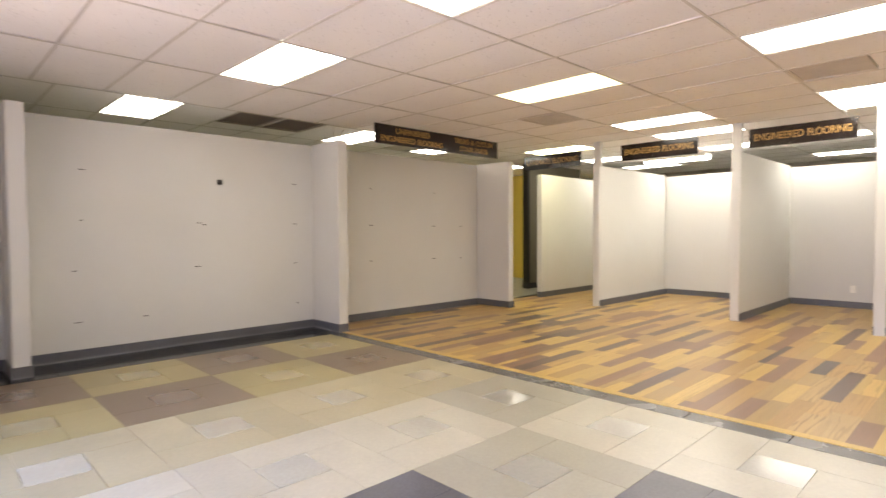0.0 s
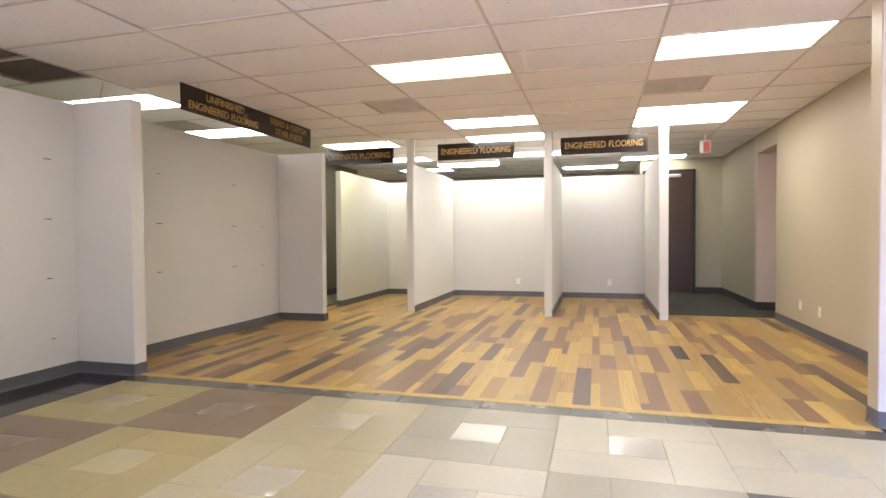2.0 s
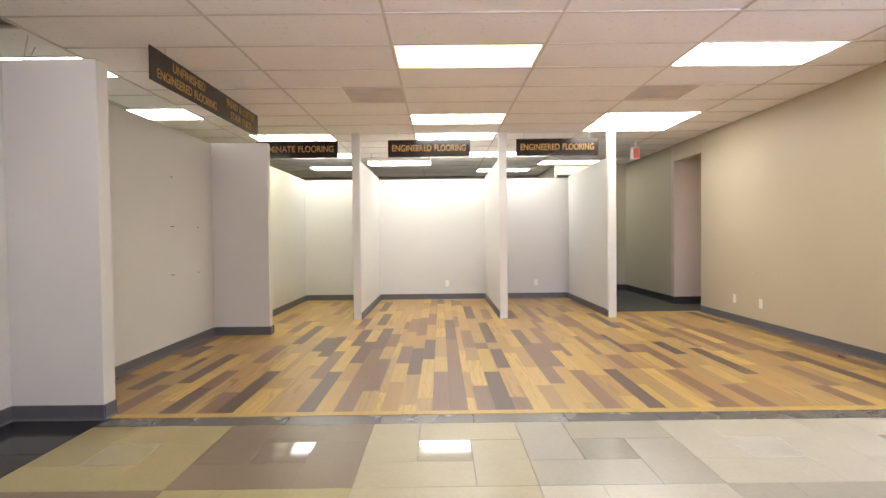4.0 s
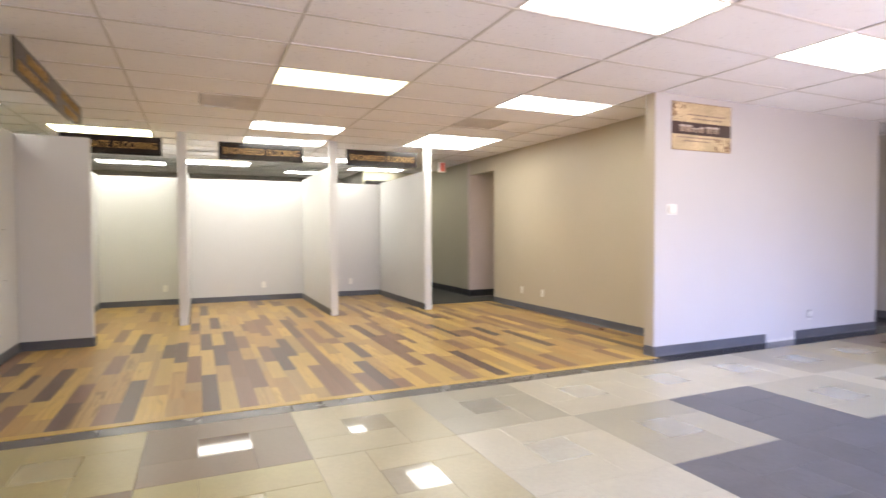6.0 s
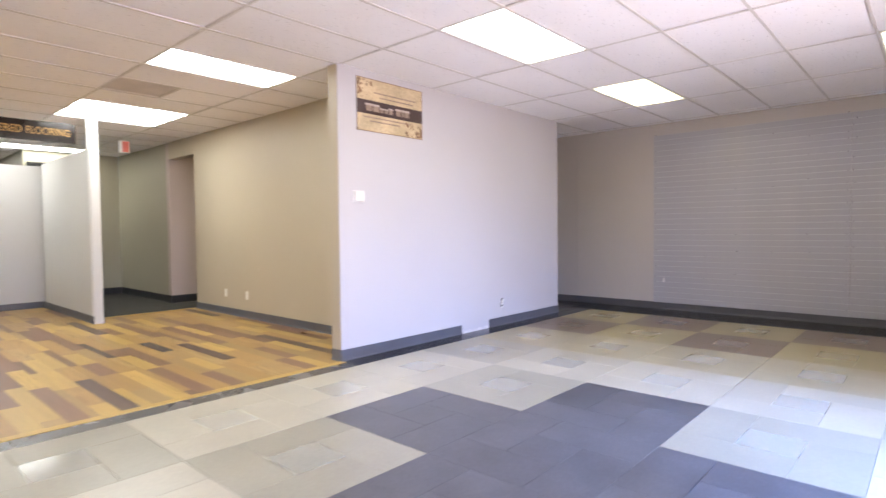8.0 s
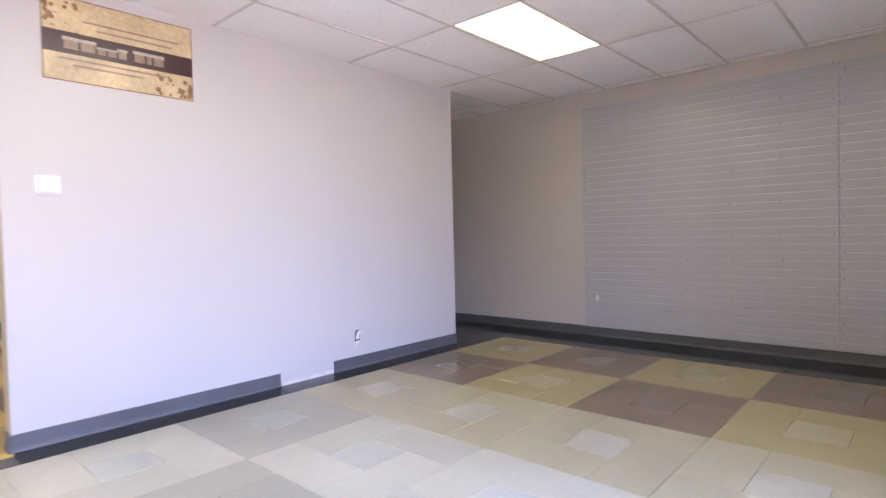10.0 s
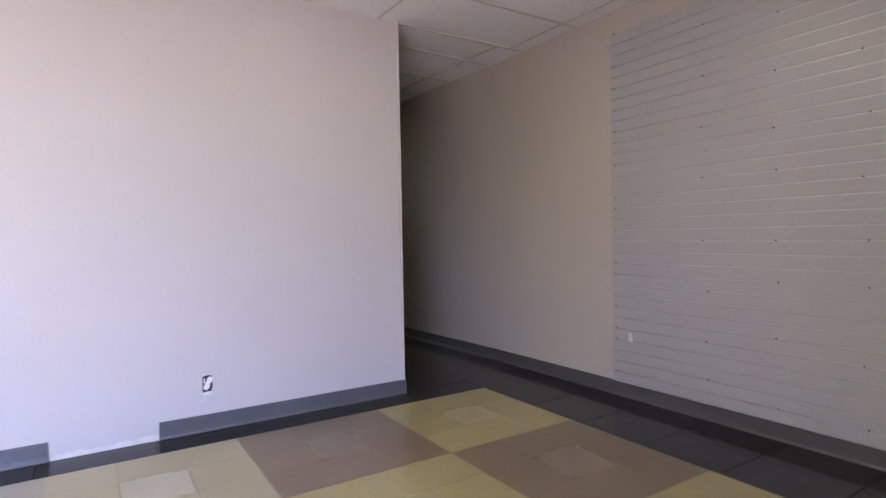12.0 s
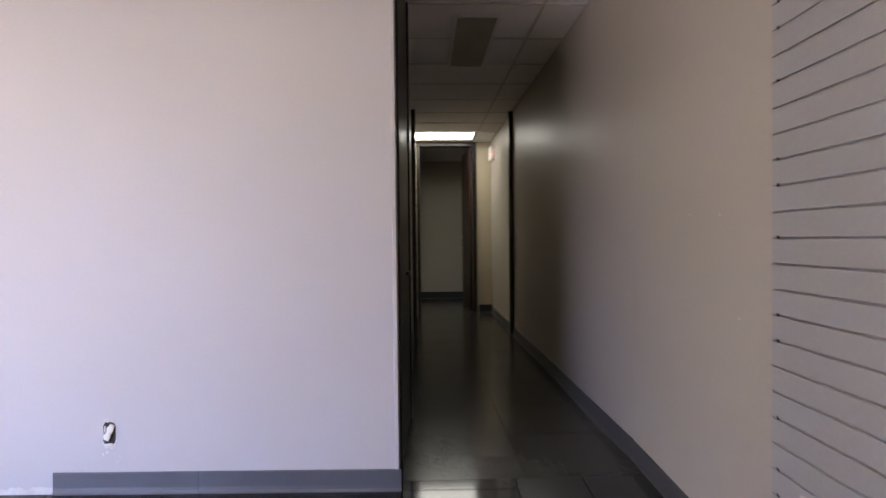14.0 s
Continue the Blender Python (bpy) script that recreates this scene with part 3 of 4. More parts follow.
def ceiling_vent(x0, x1, y0, y1, material, label, n=12):
    cx, cy = (x0 + x1) / 2, (y0 + y1) / 2
    hx, hy = (x1 - x0) / 2 - 0.005, (y1 - y0) / 2 - 0.005
    v = thing("ceiling_vent", label, "vent", (cx, cy, CEIL), 0, "ceiling vents")
    bm = bmesh.new()
    f = 0.03
    for a, b, c, d in ((-hx, hx, -hy, -hy + f), (-hx, hx, hy - f, hy), (-hx, -hx + f, -hy + f, hy - f), (hx - f, hx, -hy + f, hy - f)):
        add_box(bm, a, b, c, d, 0.003, 0.015)
    part("frame", bm, material, v)
    part("backing", box(-hx + 0.01, hx - 0.01, -hy + 0.01, hy - 0.01, 0.03, 0.04), M_DUCT if material is M_GRILLE else material, v)
    if material is M_VENT:
        step = (2 * hx - 2 * f) / 11
        for i in range(11):
            a = -hx + f + i * step
            part("rib", box(a + 0.003, a + step - 0.003, -hy + f, hy - f, 0.010, 0.016, 0.001), material, v)
        return v
    tilt = 30
    for i in range(n):
        y = -hy + f + (i + 0.5) * (2 * hy - 2 * f) / n
        s = bmesh.new()
        add_box(s, -hx + f, hx - f, -0.014, 0.014, -0.001, 0.001)
        ob = part("slat", s, material, v)
        ob.matrix_local = pose(0, y, 0.018, tilt)
    return v


for (k, j), (s, w) in VENTS.items():
    x0, x1, y0, y1 = cell(k, j)
    a, b = (y1 - w, y1) if s < 0 else (y0, y0 + w)
    if w > 0.7:
        ceiling_vent(x0, x1, a, b, M_GRILLE, "dark dusty return air grille in the ceiling", 16)
    else:
        ceiling_vent(x0, x1, a, b, M_VENT, "square grey supply vent in the ceiling")
ceiling_light(9.02, 9.63, -2.5, -1.3, M_LAMPDIM, "recessed yellowed ceiling light in the passage")
unlit = ceiling_light(5.50, 6.62, -3.86, -3.54, M_UNLIT, "unlit narrow ceiling light in the dark corridor")
unlit.matrix_world = SKEW @ pose(6.06, -3.70, CEIL - 0.018)


# added lamp that brightens the middle bay, in place of a ceiling light
hung = thing("bay_fill_light", "white strip light added to brighten the middle bay", "strip light", (10.40, 4.60, 2.53))
part("housing", box(-0.15, 0.15, -0.56, 0.56, 0.0, 0.06, 0.006), M_WHITE, hung)
part("diffuser", box(-0.14, 0.14, -0.55, 0.55, -0.04, -0.001, 0.012), M_LAMP, hung)
for _dy in (-0.5, 0.5):
    part("rod", rod(bmesh.new(), (0, _dy, (CEIL + 0.004 - 2.53 + 0.06) / 2), 0.005, CEIL + 0.004 - 2.59, "z", 8), M_STEEL, hung)

# ---- floors of the side spaces ----
setting("floor_wood", box(4.20, 11.06, -0.10, 6.70, -0.013, -0.006), M_SUB, "plank floor of mixed wood samples", "floor")
setting("floor_dark_corridor", box(4.40, 12.60, -4.9, -2.90, -0.013, -0.004), M_KC, "polished dark floor of the corridor", "floor")
setting("floor_passage", box(8.92, 12.30, -2.90, -0.10, -0.013, -0.004), M_CARPET, "dark floor of the passage", "floor")
setting("floor_carpet", box(9.0, 12.30, -0.10, 1.34, -0.003, 0.002), M_CARPET, "dark grey green floor before the brown door", "floor")
setting("floor_closet", box(4.40, 5.33, -3.19, -2.2, -0.013, -0.004), M_K, "dark floor behind a doorway", "floor")
setting("floor_back_room", box(FRONT, 14.3, 6.85, 11.9, -0.013, -0.003), M_FARFLOOR, "grey green floor of the room behind", "floor")
setting("floor_behind_bays", box(11.15, 14.3, 1.34, 6.85, -0.013, -0.003), M_FARFLOOR, "grey green floor behind the display bays", "floor")
setting("trim_plank_edge", box(4.20, 4.275, 0.64, 6.13, -0.006, 0.003, 0.002), W_GOLD, "golden wooden edge strip of the plank floor", "trim")
setting("trim_plank_edge_far", box(8.92, 9.0, -0.10, 1.34, -0.006, 0.004, 0.002), W_GOLD, "golden wooden edge strip of the plank floor", "trim")

# ---- bay posts ----
for y, w in ((5.035, 0.12), (2.915, 0.12), (1.335, 0.125)):
    p = thing("post", "off-white square post from the partition to the ceiling", "post", (8.53, y + w / 2, 0), 0, "bay posts")
    part("shaft", box(-0.032, 0.028, -w / 2, w / 2, 0.10, CEIL, 0.004), M_PART, p)
    part("base", box(-0.038, 0.03, -w / 2 - 0.005, w / 2 + 0.005, 0.0, 0.10, 0.003), M_BASE, p, "grey rubber base")

# corner beads
setting("trim_tan_wall_end", box(4.268, 4.398, 0.6402, 0.643, 0.103, CEIL, 0.001), M_TAN, "tan painted end of the pale wall", "trim")
setting("trim_corner_bead", box(4.256, 4.275, -3.196, -3.176, 0.1, CEIL, 0.003), M_WALL, "painted corner bead of the pale wall", "trim")

# ---- hanging signs ----
FACE_W = Matrix(((0, 0, -1, 0), (-1, 0, 0, 0), (0, 1, 0, 0), (0, 0, 0, 1)))   # reads towards -y, faces -x
FACE_S = Matrix(((1, 0, 0, 0), (0, 0, -1, 0), (0, 1, 0, 0), (0, 0, 0, 1)))    # reads towards +x, faces -y


def hanging_sign(name, at, width, height, facing, lines, label):
    """Board with raised letters on two wires. lines: (text, letter height, along, up, width)."""
    s = thing(name, label, "sign", at, 0, "hanging signs")
    w, h = width / 2, height / 2
    bm = box(-w, w, -h, h, -0.012, 0.0, 0.002)
    bm.transform(facing)
    part("board", bm, M_SIGN, s)
    for text, size, dx, dy, tw in lines:
        words = text.split()
        unit = tw / (len(text) - 0.4 * (len(words) - 1))
        pos = dx - tw / 2
        for word in words:
            ww = unit * len(word)
            lettering(word, size, s, facing @ Matrix.Translation((pos + ww / 2, dy, 0.0015)), M_GOLDTEXT, ww * 0.98)
            pos += ww + unit * 0.6
    top = CEIL + 0.004 - at[2]
    for dx in (-w * 0.8, w * 0.8):
        b = bmesh.new()
        rod(b, facing @ Vector((dx, (h + top) / 2, -0.006)), 0.002, top - h, "z", 6)
        part("wire", b, M_STEEL, s)
    return s


hanging_sign("aisle_sign", (5.88, 6.035, 2.52), 2.42, 0.255, FACE_S,
             [("UNFINISHED", 0.105, -0.56, 0.055, 0.62), ("ENGINEERED FLOORING", 0.105, -0.56, -0.055, 1.12),
              ("TREAD & CUSTOM", 0.105, 0.66, 0.055, 0.85), ("STAIR PARTS", 0.105, 0.66, -0.055, 0.62)],
             "long black hanging sign with gold lettering above the niche")
for y, text, label in ((5.92, "LAMINATE FLOORING", "black hanging sign with gold laminate flooring lettering"),
                       (4.035, "ENGINEERED FLOORING", "black hanging sign with gold engineered flooring lettering"),
                       (2.205, "ENGINEERED FLOORING", "black hanging sign with gold engineered flooring lettering")):
    hanging_sign("aisle_sign", (8.40, y, 2.455), 1.17, 0.245, FACE_W, [(text, 0.125, 0.0, 0.0, 1.06)], label)

# ---- slatwall ----
def slatwall(x1, x0, n, label):
    """Panel of grooved boards: dark backing, one board a row, screws."""
    p = thing("slatwall_panel", label, "slatwall panel", (x0, -4.408, 0.100), 0, "slatwall panels")
    w, pitch = x1 - x0 - 0.003, 0.0762
    part("backing", box(0, w, 0.0, 0.0125, 0, n * pitch), M_GROOVE, p, "bright metal lining of the grooves")
    bm = bmesh.new()
    t = 0.016
    prof = ((0.004, 0.003), (t, 0.003), (t + 0.001, 0.005), (t + 0.001, pitch - 0.005), (t, pitch - 0.003), (0.004, pitch - 0.003))
    ring = [[bm.verts.new((x, y, z)) for y, z in prof] for x in (0, w)]
    m = len(prof)
    for i in range(m):
        bm.faces.new((ring[0][i], ring[0][(i + 1) % m], ring[1][(i + 1) % m], ring[1][i]))
    bm.faces.new(ring[0][::-1])
    bm.faces.new(ring[1])
    bmesh.ops.recalc_face_normals(bm, faces=bm.faces)
    me = finish("slat", bm, M_SLAT)
    for i in range(n):
        s = new("slat", me)
        s.parent = p
        s.matrix_local = pose(0, 0, i * pitch)
    sb = rod(bmesh.new(), (0, 0, 0), 0.005, 0.004, "y", 8)
    sm = finish("screw", sb, M_SCREW)
    for cx in (0.035, 0.42, 0.83, 1.24, 1.65, w - 0.03):
        for r in range(1, n, 4 if cx in (0.42, 0.83, 1.24, 1.65, 2.05) else 2):
            s = new("screw", sm)
            s.parent = p
            s.matrix_local = pose(cx + random.uniform(-0.02, 0.02) * (0.1 < cx < 2.2), t + 0.001, (r + random.choice((0, 0, 1))) * pitch + 0.003)
    return p


slatwall(3.35, 1.00, 32, "grey laminate slatwall panel screwed to the wall")
slatwall(1.00, -1.09, 32, "grey laminate slatwall panel screwed to the wall")
st = thing("sticker", "torn white sticker on the grey slatwall", "sticker", (3.195, -4.389, 0.43))
part("paper", box(-0.017, 0.017, -0.001, 0.001, -0.03, 0.03), M_MUD, st)

# ---- pale wall: poster, thermostat, open outlet ----
def poster():
    p = thing("poster", "aged parchment style poster with a dark title band", "poster", (4.262, -0.012, 2.388))
    w, h = 0.435, 0.25

    def flat(name, a, b, c, d, material, k):
        bm = box(a, b, c, d, 0.0005 * k, 0.0005 * k + 0.004)
        bm.transform(FACE_W)
        part(name, bm, material, p)
    flat("sheet", -w, w, -h, h, M_PARCH, 2)
    flat("title_band", -w + 0.001, w - 0.001, -0.085, 0.045, M_BAND, 4)
    rnd = random.Random(9)
    def bloom(cx, cy, r, k):
        bm = rod(bmesh.new(), (cx, cy, 0.0005 * k + 0.002), r, 0.004, "z", 9)
        bm.transform(FACE_W)
        part("corner_print", bm, M_SEPIA, p)
    for i in range(34):
        r = rnd.uniform(0.005, 0.018)
        bloom(-w + 0.02 + rnd.random() ** 2 * 0.17, h - 0.02 - rnd.random() ** 1.6 * 0.19, r, 3 + rnd.random())
    for i in range(34):
        r = rnd.uniform(0.005, 0.018)
        bloom(w - 0.02 - rnd.random() ** 2 * 0.22, -h + 0.02 + rnd.random() ** 1.6 * 0.12, r, 3 + rnd.random())
    for a, b, y in ((-0.22, 0.34, 0.125), (-0.15, 0.30, 0.085), (-0.36, 0.26, -0.115), (-0.28, 0.12, -0.15)):
        flat("text_bar", a, b, y - 0.006, y + 0.006, M_INK, 3)
    for e in ((-w, w, -h, -h + 0.006), (-w, w, h - 0.006, h), (-w, -w + 0.006, -h, h), (w - 0.006, w, -h, h)):
        flat("edge_print", *e, M_SEPIA, 2.6)
    x = -0.325
    for wd, ht in ((0.075, 0.07), (0.075, 0.07), (0.045, 0.045), (0.045, 0.045), (0.045, 0.06), (0.02, 0.0), (0.06, 0.07), (0.03, 0.07), (0.06, 0.07)):
        if ht:
            flat("title_block", x, x + wd, -0.055, -0.055 + ht * 0.72, M_INK, 7)
            flat("title_bar", x - 0.008, x + wd + 0.006, -0.055 + ht * 0.72, -0.055 + ht, M_PALEINK, 8)
        x += wd + 0.014


poster()
th = thing("thermostat", "small white wall thermostat on the pale wall", "thermostat", (4.262, 0.42, 1.515))
part("plate", box(-0.008, 0.0, -0.065, 0.065, -0.055, 0.055, 0.003), M_WHITE, th)
part("body", box(-0.032, -0.008, -0.052, 0.052, -0.045, 0.045, 0.008), M_PLASTIC, th)
part("display", box(-0.034, -0.031, -0.03, 0.03, -0.005, 0.03, 0.001), M_WHITE, th)


def open_outlet():
    o = thing("open_outlet", "uncovered electrical outlet in a ragged dark hole", "outlet", (4.262, -1.845, 0.285))
    bm = bmesh.new()
    rnd = random.Random(3)
    rim = []
    for i in range(20):
        a = 2 * math.pi * i / 20
        sx, sz = 0.027, 0.049
        f = 1 / max(abs(math.cos(a)), abs(math.sin(a))) ** 0.92
        rim.append((sx * math.cos(a) * f * rnd.uniform(0.9, 1.12), sz * math.sin(a) * f * rnd.uniform(0.92, 1.1)))
    vs = [bm.verts.new((-0.0025, y, z)) for y, z in rim]
    ve = [bm.verts.new((0.0, y * 1.03, z * 1.03)) for y, z in rim]
    bm.faces.new(vs)
    for i in range(20):
        bm.faces.new((vs[i], vs[(i + 1) % 20], ve[(i + 1) % 20], ve[i]))
    bmesh.ops.recalc_face_normals(bm, faces=bm.faces)
    part("hole", bm, M_HOLE, o)
    body = part("receptacle", box(-0.010, -0.003, -0.013, 0.013, -0.040, 0.040, 0.003), M_PLASTIC, o, "ivory duplex receptacle hanging askew")
    body.matrix_local = pose(0, -0.003, 0.004, 24)
    for z in (-0.018, 0.018):
        so = part("socket", rod(bmesh.new(), (-0.011, 0, z), 0.0165, 0.006, "x", 18), M_PLASTIC, body)
        for y in (-0.006, 0.006):
            sl = part("slot", box(-0.0155, -0.0135, y - 0.0012, y + 0.0012, z - 0.002, z + 0.006), M_HOLE, o)
            sl.matrix_local = body.matrix_local.copy()
    br = part("bracket", box(-0.006, -0.002, -0.020, 0.020, -0.010, 0.0, 0.003), M_WHITE, o, "bent white bracket")
    br.matrix_local = pose(0, 0.004, -0.048, -8)
    b = bmesh.new()
    rod(b, (-0.006, 0.017, 0.02), 0.003, 0.03, "z", 8)
    part("wire", b, M_WHITE, o)
    for y, z, r in ((0.03, -0.10, 0.004), (-0.05, -0.115, 0.006), (-0.035, -0.135, 0.004), (0.012, -0.09, 0.004), (0.02, 0.058, 0.005), (0.008, 0.062, 0.004), (-0.016, 0.057, 0.004),
                    (-0.024, -0.060, 0.006), (-0.010, -0.065, 0.007), (0.006, -0.061, 0.006), (0.018, -0.066, 0.004), (0.030, -0.052, 0.003), (-0.033, -0.038, 0.003), (0.032, 0.03, 0.003)):
        part("chip", box(-0.002, 0.0, y - r, y + r, z - r * 1.6, z + r * 1.6), M_MUD, o)


open_outlet()
# bare strip where the base is missing
patch = thing("plaster_patch", "bare scraped strip where the wall base is missing", "plaster patch", (4.262, -1.32, 0))
bm = bmesh.new()
rnd = random.Random(5)
low, up = [], []
for i in range(27):
    y = -0.257 + 0.514 * i / 26
    low.append(bm.verts.new((-0.002, y, 0.0)))
    up.append(bm.verts.new((-0.002, y, 0.018 + rnd.random() * 0.02)))
for i in range(26):
    bm.faces.new((low[i], low[i + 1], up[i + 1], up[i]))
part("scraped_strip", bm, M_MUD, patch)


def outlet(x, y, z, axis, label):
    """Ivory duplex outlet plate. axis: the wall's way of facing."""
    o = thing("wall_outlet", label, "outlet", (x, y, z), {"w": -90, "s": 0, "n": 180}[axis], "wall outlets")
    part("plate", box(-0.036, 0.036, -0.006, 0.0, -0.058, 0.058, 0.002), M_PLASTIC, o)
    for dz in (-0.021, 0.021):
        part("socket", box(-0.016, 0.016, -0.009, -0.005, dz - 0.014, dz + 0.014, 0.002), M_WHITE, o)
    part("screw", box(-0.003, 0.003, -0.0075, -0.005, -0.003, 0.003), M_STEEL, o)
    return o


for y in (5.45, 3.76, 2.06):
    outlet(11.04, y, 0.30, "w", "ivory outlet plate low on the bay wall")
for x in (7.95, 7.34):
    outlet(x, -0.10, 0.315, "n", "ivory outlet plate low on the tan wall")
outlet(0.80, 6.74, 0.30, "s", "ivory outlet plate low on the partition")

# ---- anchor marks of removed displays ----
def marks(places, facing, label, material=M_HOLE):
    t = thing("anchor_marks", label, "wall marks")
    t.matrix_world = Matrix()
    for x, y, z, w in places:
        b = box(-w / 2, w / 2, -0.0035, 0.0035, 0.0, 0.0016)
        b.transform(Matrix.Translation((x, y, z)) @ facing)
        part("mark", b, material, t)


rnd = random.Random(12)
marks([(x + rnd.uniform(-0.02, 0.02), 6.74, z, rnd.uniform(0.03, 0.075)) for x, z in
       ((1.60, 1.88), (1.58, 1.38), (1.54, 0.88), (1.55, 0.37), (2.14, 0.37), (2.72, 1.36), (2.79, 1.34), (2.71, 0.87), (3.93, 1.86), (3.93, 1.355), (3.92, 0.855), (3.92, 0.34))],
      FACE_S, "short dark anchor slots in the partition")
marks([(x, 6.70, z, rnd.uniform(0.04, 0.08)) for x, z in ((5.09, 1.86), (5.09, 1.34), (5.08, 0.83), (6.33, 1.85), (6.32, 1.33), (6.32, 0.82), (6.93, 1.33), (6.93, 0.81))],
      FACE_S, "short dark anchor slots in the second partition")
marks([(4.17, y, z, 0.022) for z in (1.87, 1.36, 0.87, 0.345) for y in (6.70, 6.19)], FACE_W, "small grey anchor holes in the partition end", M_VENT)
kb = thing("wall_bracket", "small dark bracket stub on the partition", "bracket", (2.96, 6.74, 1.83))
part("plate", box(-0.03, 0.03, -0.006, 0.0, -0.03, 0.03, 0.003), M_SCREW, kb)
part("stub", rod(bmesh.new(), (0, -0.02, 0), 0.014, 0.03, "y", 12), M_SCREW, kb)
marks([(x, -0.10, z, w) for x, z, w in ((8.04, 0.62, 0.02), (7.52, 0.69, 0.03), (7.40, 0.66, 0.015), (7.03, 0.69, 0.025), (6.95, 0.72, 0.012), (6.56, 1.61, 0.018), (6.44, 0.745, 0.02), (6.01, 0.65, 0.016), (5.40, 0.65, 0.018))],
      Matrix(((-1, 0, 0, 0), (0, 0, 1, 0), (0, 1, 0, 0), (0, 0, 0, 1))), "small pale filler spots on the tan wall", M_MUD)
marks([(x, -4.41, z, w) for x, z, w in ((3.93, 1.263, 0.03), (3.69, 1.252, 0.014), (3.56, 0.894, 0.016))],
      Matrix(((-1, 0, 0, 0), (0, 0, 1, 0), (0, 1, 0, 0), (0, 0, 0, 1))), "small pale scratches on the taupe wall", M_MUD)
chip = thing("wood_chip", "small reddish wood chip lying on the plank floor", "wood chip", (5.73, 0.07, 0.0), 25)
_bm = bmesh.new()
_c = [(-0.035, -0.006), (0.02, -0.010), (0.04, 0.002), (0.015, 0.011), (-0.03, 0.008)]
_lo = [_bm.verts.new((x, y, 0.0003)) for x, y in _c]
_hi = [_bm.verts.new((x * 0.9, y * 0.75, 0.016 + 0.006 * math.sin(x * 60))) for x, y in _c]
_bm.faces.new(_lo[::-1])
_bm.faces.new(_hi)
for _i in range(5):
    _bm.faces.new((_lo[_i], _lo[(_i + 1) % 5], _hi[(_i + 1) % 5], _hi[_i]))
part("splinter", _bm, W_RED, chip)
# scuffs on the bay's back wall
marks([(11.04, 4.30, 0.62, 0.10)], FACE_W, "faint scuff on the bay wall", M_VENT)

# ---- doors ----
door = tagged(new("door_1"), "dark brown door with a notice and a closer", "door", "", "structure")
door.matrix_world = pose(12.30, 0.88, 0)
part("leaf", box(-0.03, 0.012, -0.42, 0.44, 0.01, 2.42, 0.003), M_DOOR, door)
part("frame", box(-0.045, 0.0, -0.49, -0.42, 0.0, 2.49, 0.003), M_FRAME, door)
part("frame", box(-0.045, 0.0, 0.44, 0.51, 0.0, 2.49, 0.003), M_FRAME, door)
part("frame", box(-0.045, 0.0, -0.42, 0.44, 2.42, 2.49, 0.003), M_FRAME, door)
part("closer", box(-0.085, -0.03, -0.22, 0.05, 2.33, 2.39, 0.006), M_STEEL, door, "grey door closer")
part("knob", rod(bmesh.new(), (-0.06, 0.36, 1.0), 0.028, 0.05, "x", 18), M_BRASS, door, "brass knob")
nt = thing("notice", "blue and white notice taped above a yellow one", "notice", (12.268, 1.10, 1.52))
part("paper", box(-0.002, 0.0, -0.14, 0.14, 0.01, 0.17), M_WHITE, nt)
part("heading", box(-0.0035, -0.002, -0.14, 0.14, 0.11, 0.17), M_BLUE, nt)
part("text_bar", box(-0.0035, -0.002, -0.11, 0.11, 0.075, 0.09), M_INK, nt)
part("text_bar", box(-0.0035, -0.002, -0.08, 0.09, 0.04, 0.055), M_INK, nt)
part("paper", box(-0.002, 0.0, -0.14, 0.14, -0.17, 0.0), M_WHITE, nt)
part("heading", box(-0.0035, -0.002, -0.14, 0.14, -0.045, 0.0), M_YELLOW, nt)
part("picture", box(-0.0035, -0.002, -0.13, -0.01, -0.16, -0.06), M_BLUE, nt)

d2 = tagged(new("door_2"), "dark brown door standing open at the corridor's end", "door", "", "structure")
d2.matrix_world = SKEW @ pose(10.42, -4.17, 0)
for a, b, c, d in ((-0.002, 0.055, 0.0, 2.69), (0.885, 0.94, 0.0, 2.69), (0.055, 0.885, 2.635, 2.69)):
    part("frame", box(-0.025, 0.145, a, b, c, d, 0.004), M_FRAME if a else M_DOOR, d2)
leaf = part("leaf", box(0.0, 0.90, 0.0, 0.045, 0.01, 2.63, 0.003), M_DOOR, d2)
leaf.matrix_local = pose(0.15, 0.055, 0, 0, 0, 3)
for z in (1.02, 1.20):
    hd = part("handle", box(0.80, 0.86, 0.045, 0.10, z - 0.01, z + 0.01, 0.004), M_STEEL, leaf, "steel lever handle")
for x, y, s, w in ((8.36, -4.41, 1, 0.05), (8.25, -3.19, -1, 0.05)):
    skewed(setting("trim_dark_jamb", box(x - w / 2, x + w / 2, min(y, y + s * 0.05), max(y, y + s * 0.05), 0.0, CEIL, 0.003), M_FRAME, "dark brown jamb on the corridor wall", "trim"))
d3 = tagged(new("door_3"), "black painted door closing a dark corridor doorway", "door", "", "structure")
d3.matrix_world = pose(4.40, -3.19, 0)
part("frame", box(0.0, 0.06, -0.012, 0.12, 0.0, 2.70, 0.003), M_FRAME, d3)
part("frame", box(0.87, 0.93, -0.012, 0.12, 0.0, 2.70, 0.003), M_FRAME, d3)
part("leaf", box(0.06, 0.87, 0.0, 0.045, 0.01, 2.70, 0.003), M_FRAME, d3)
part("handle", box(0.10, 0.20, -0.05, -0.03, 0.99, 1.01, 0.004), M_FRAME, d3)

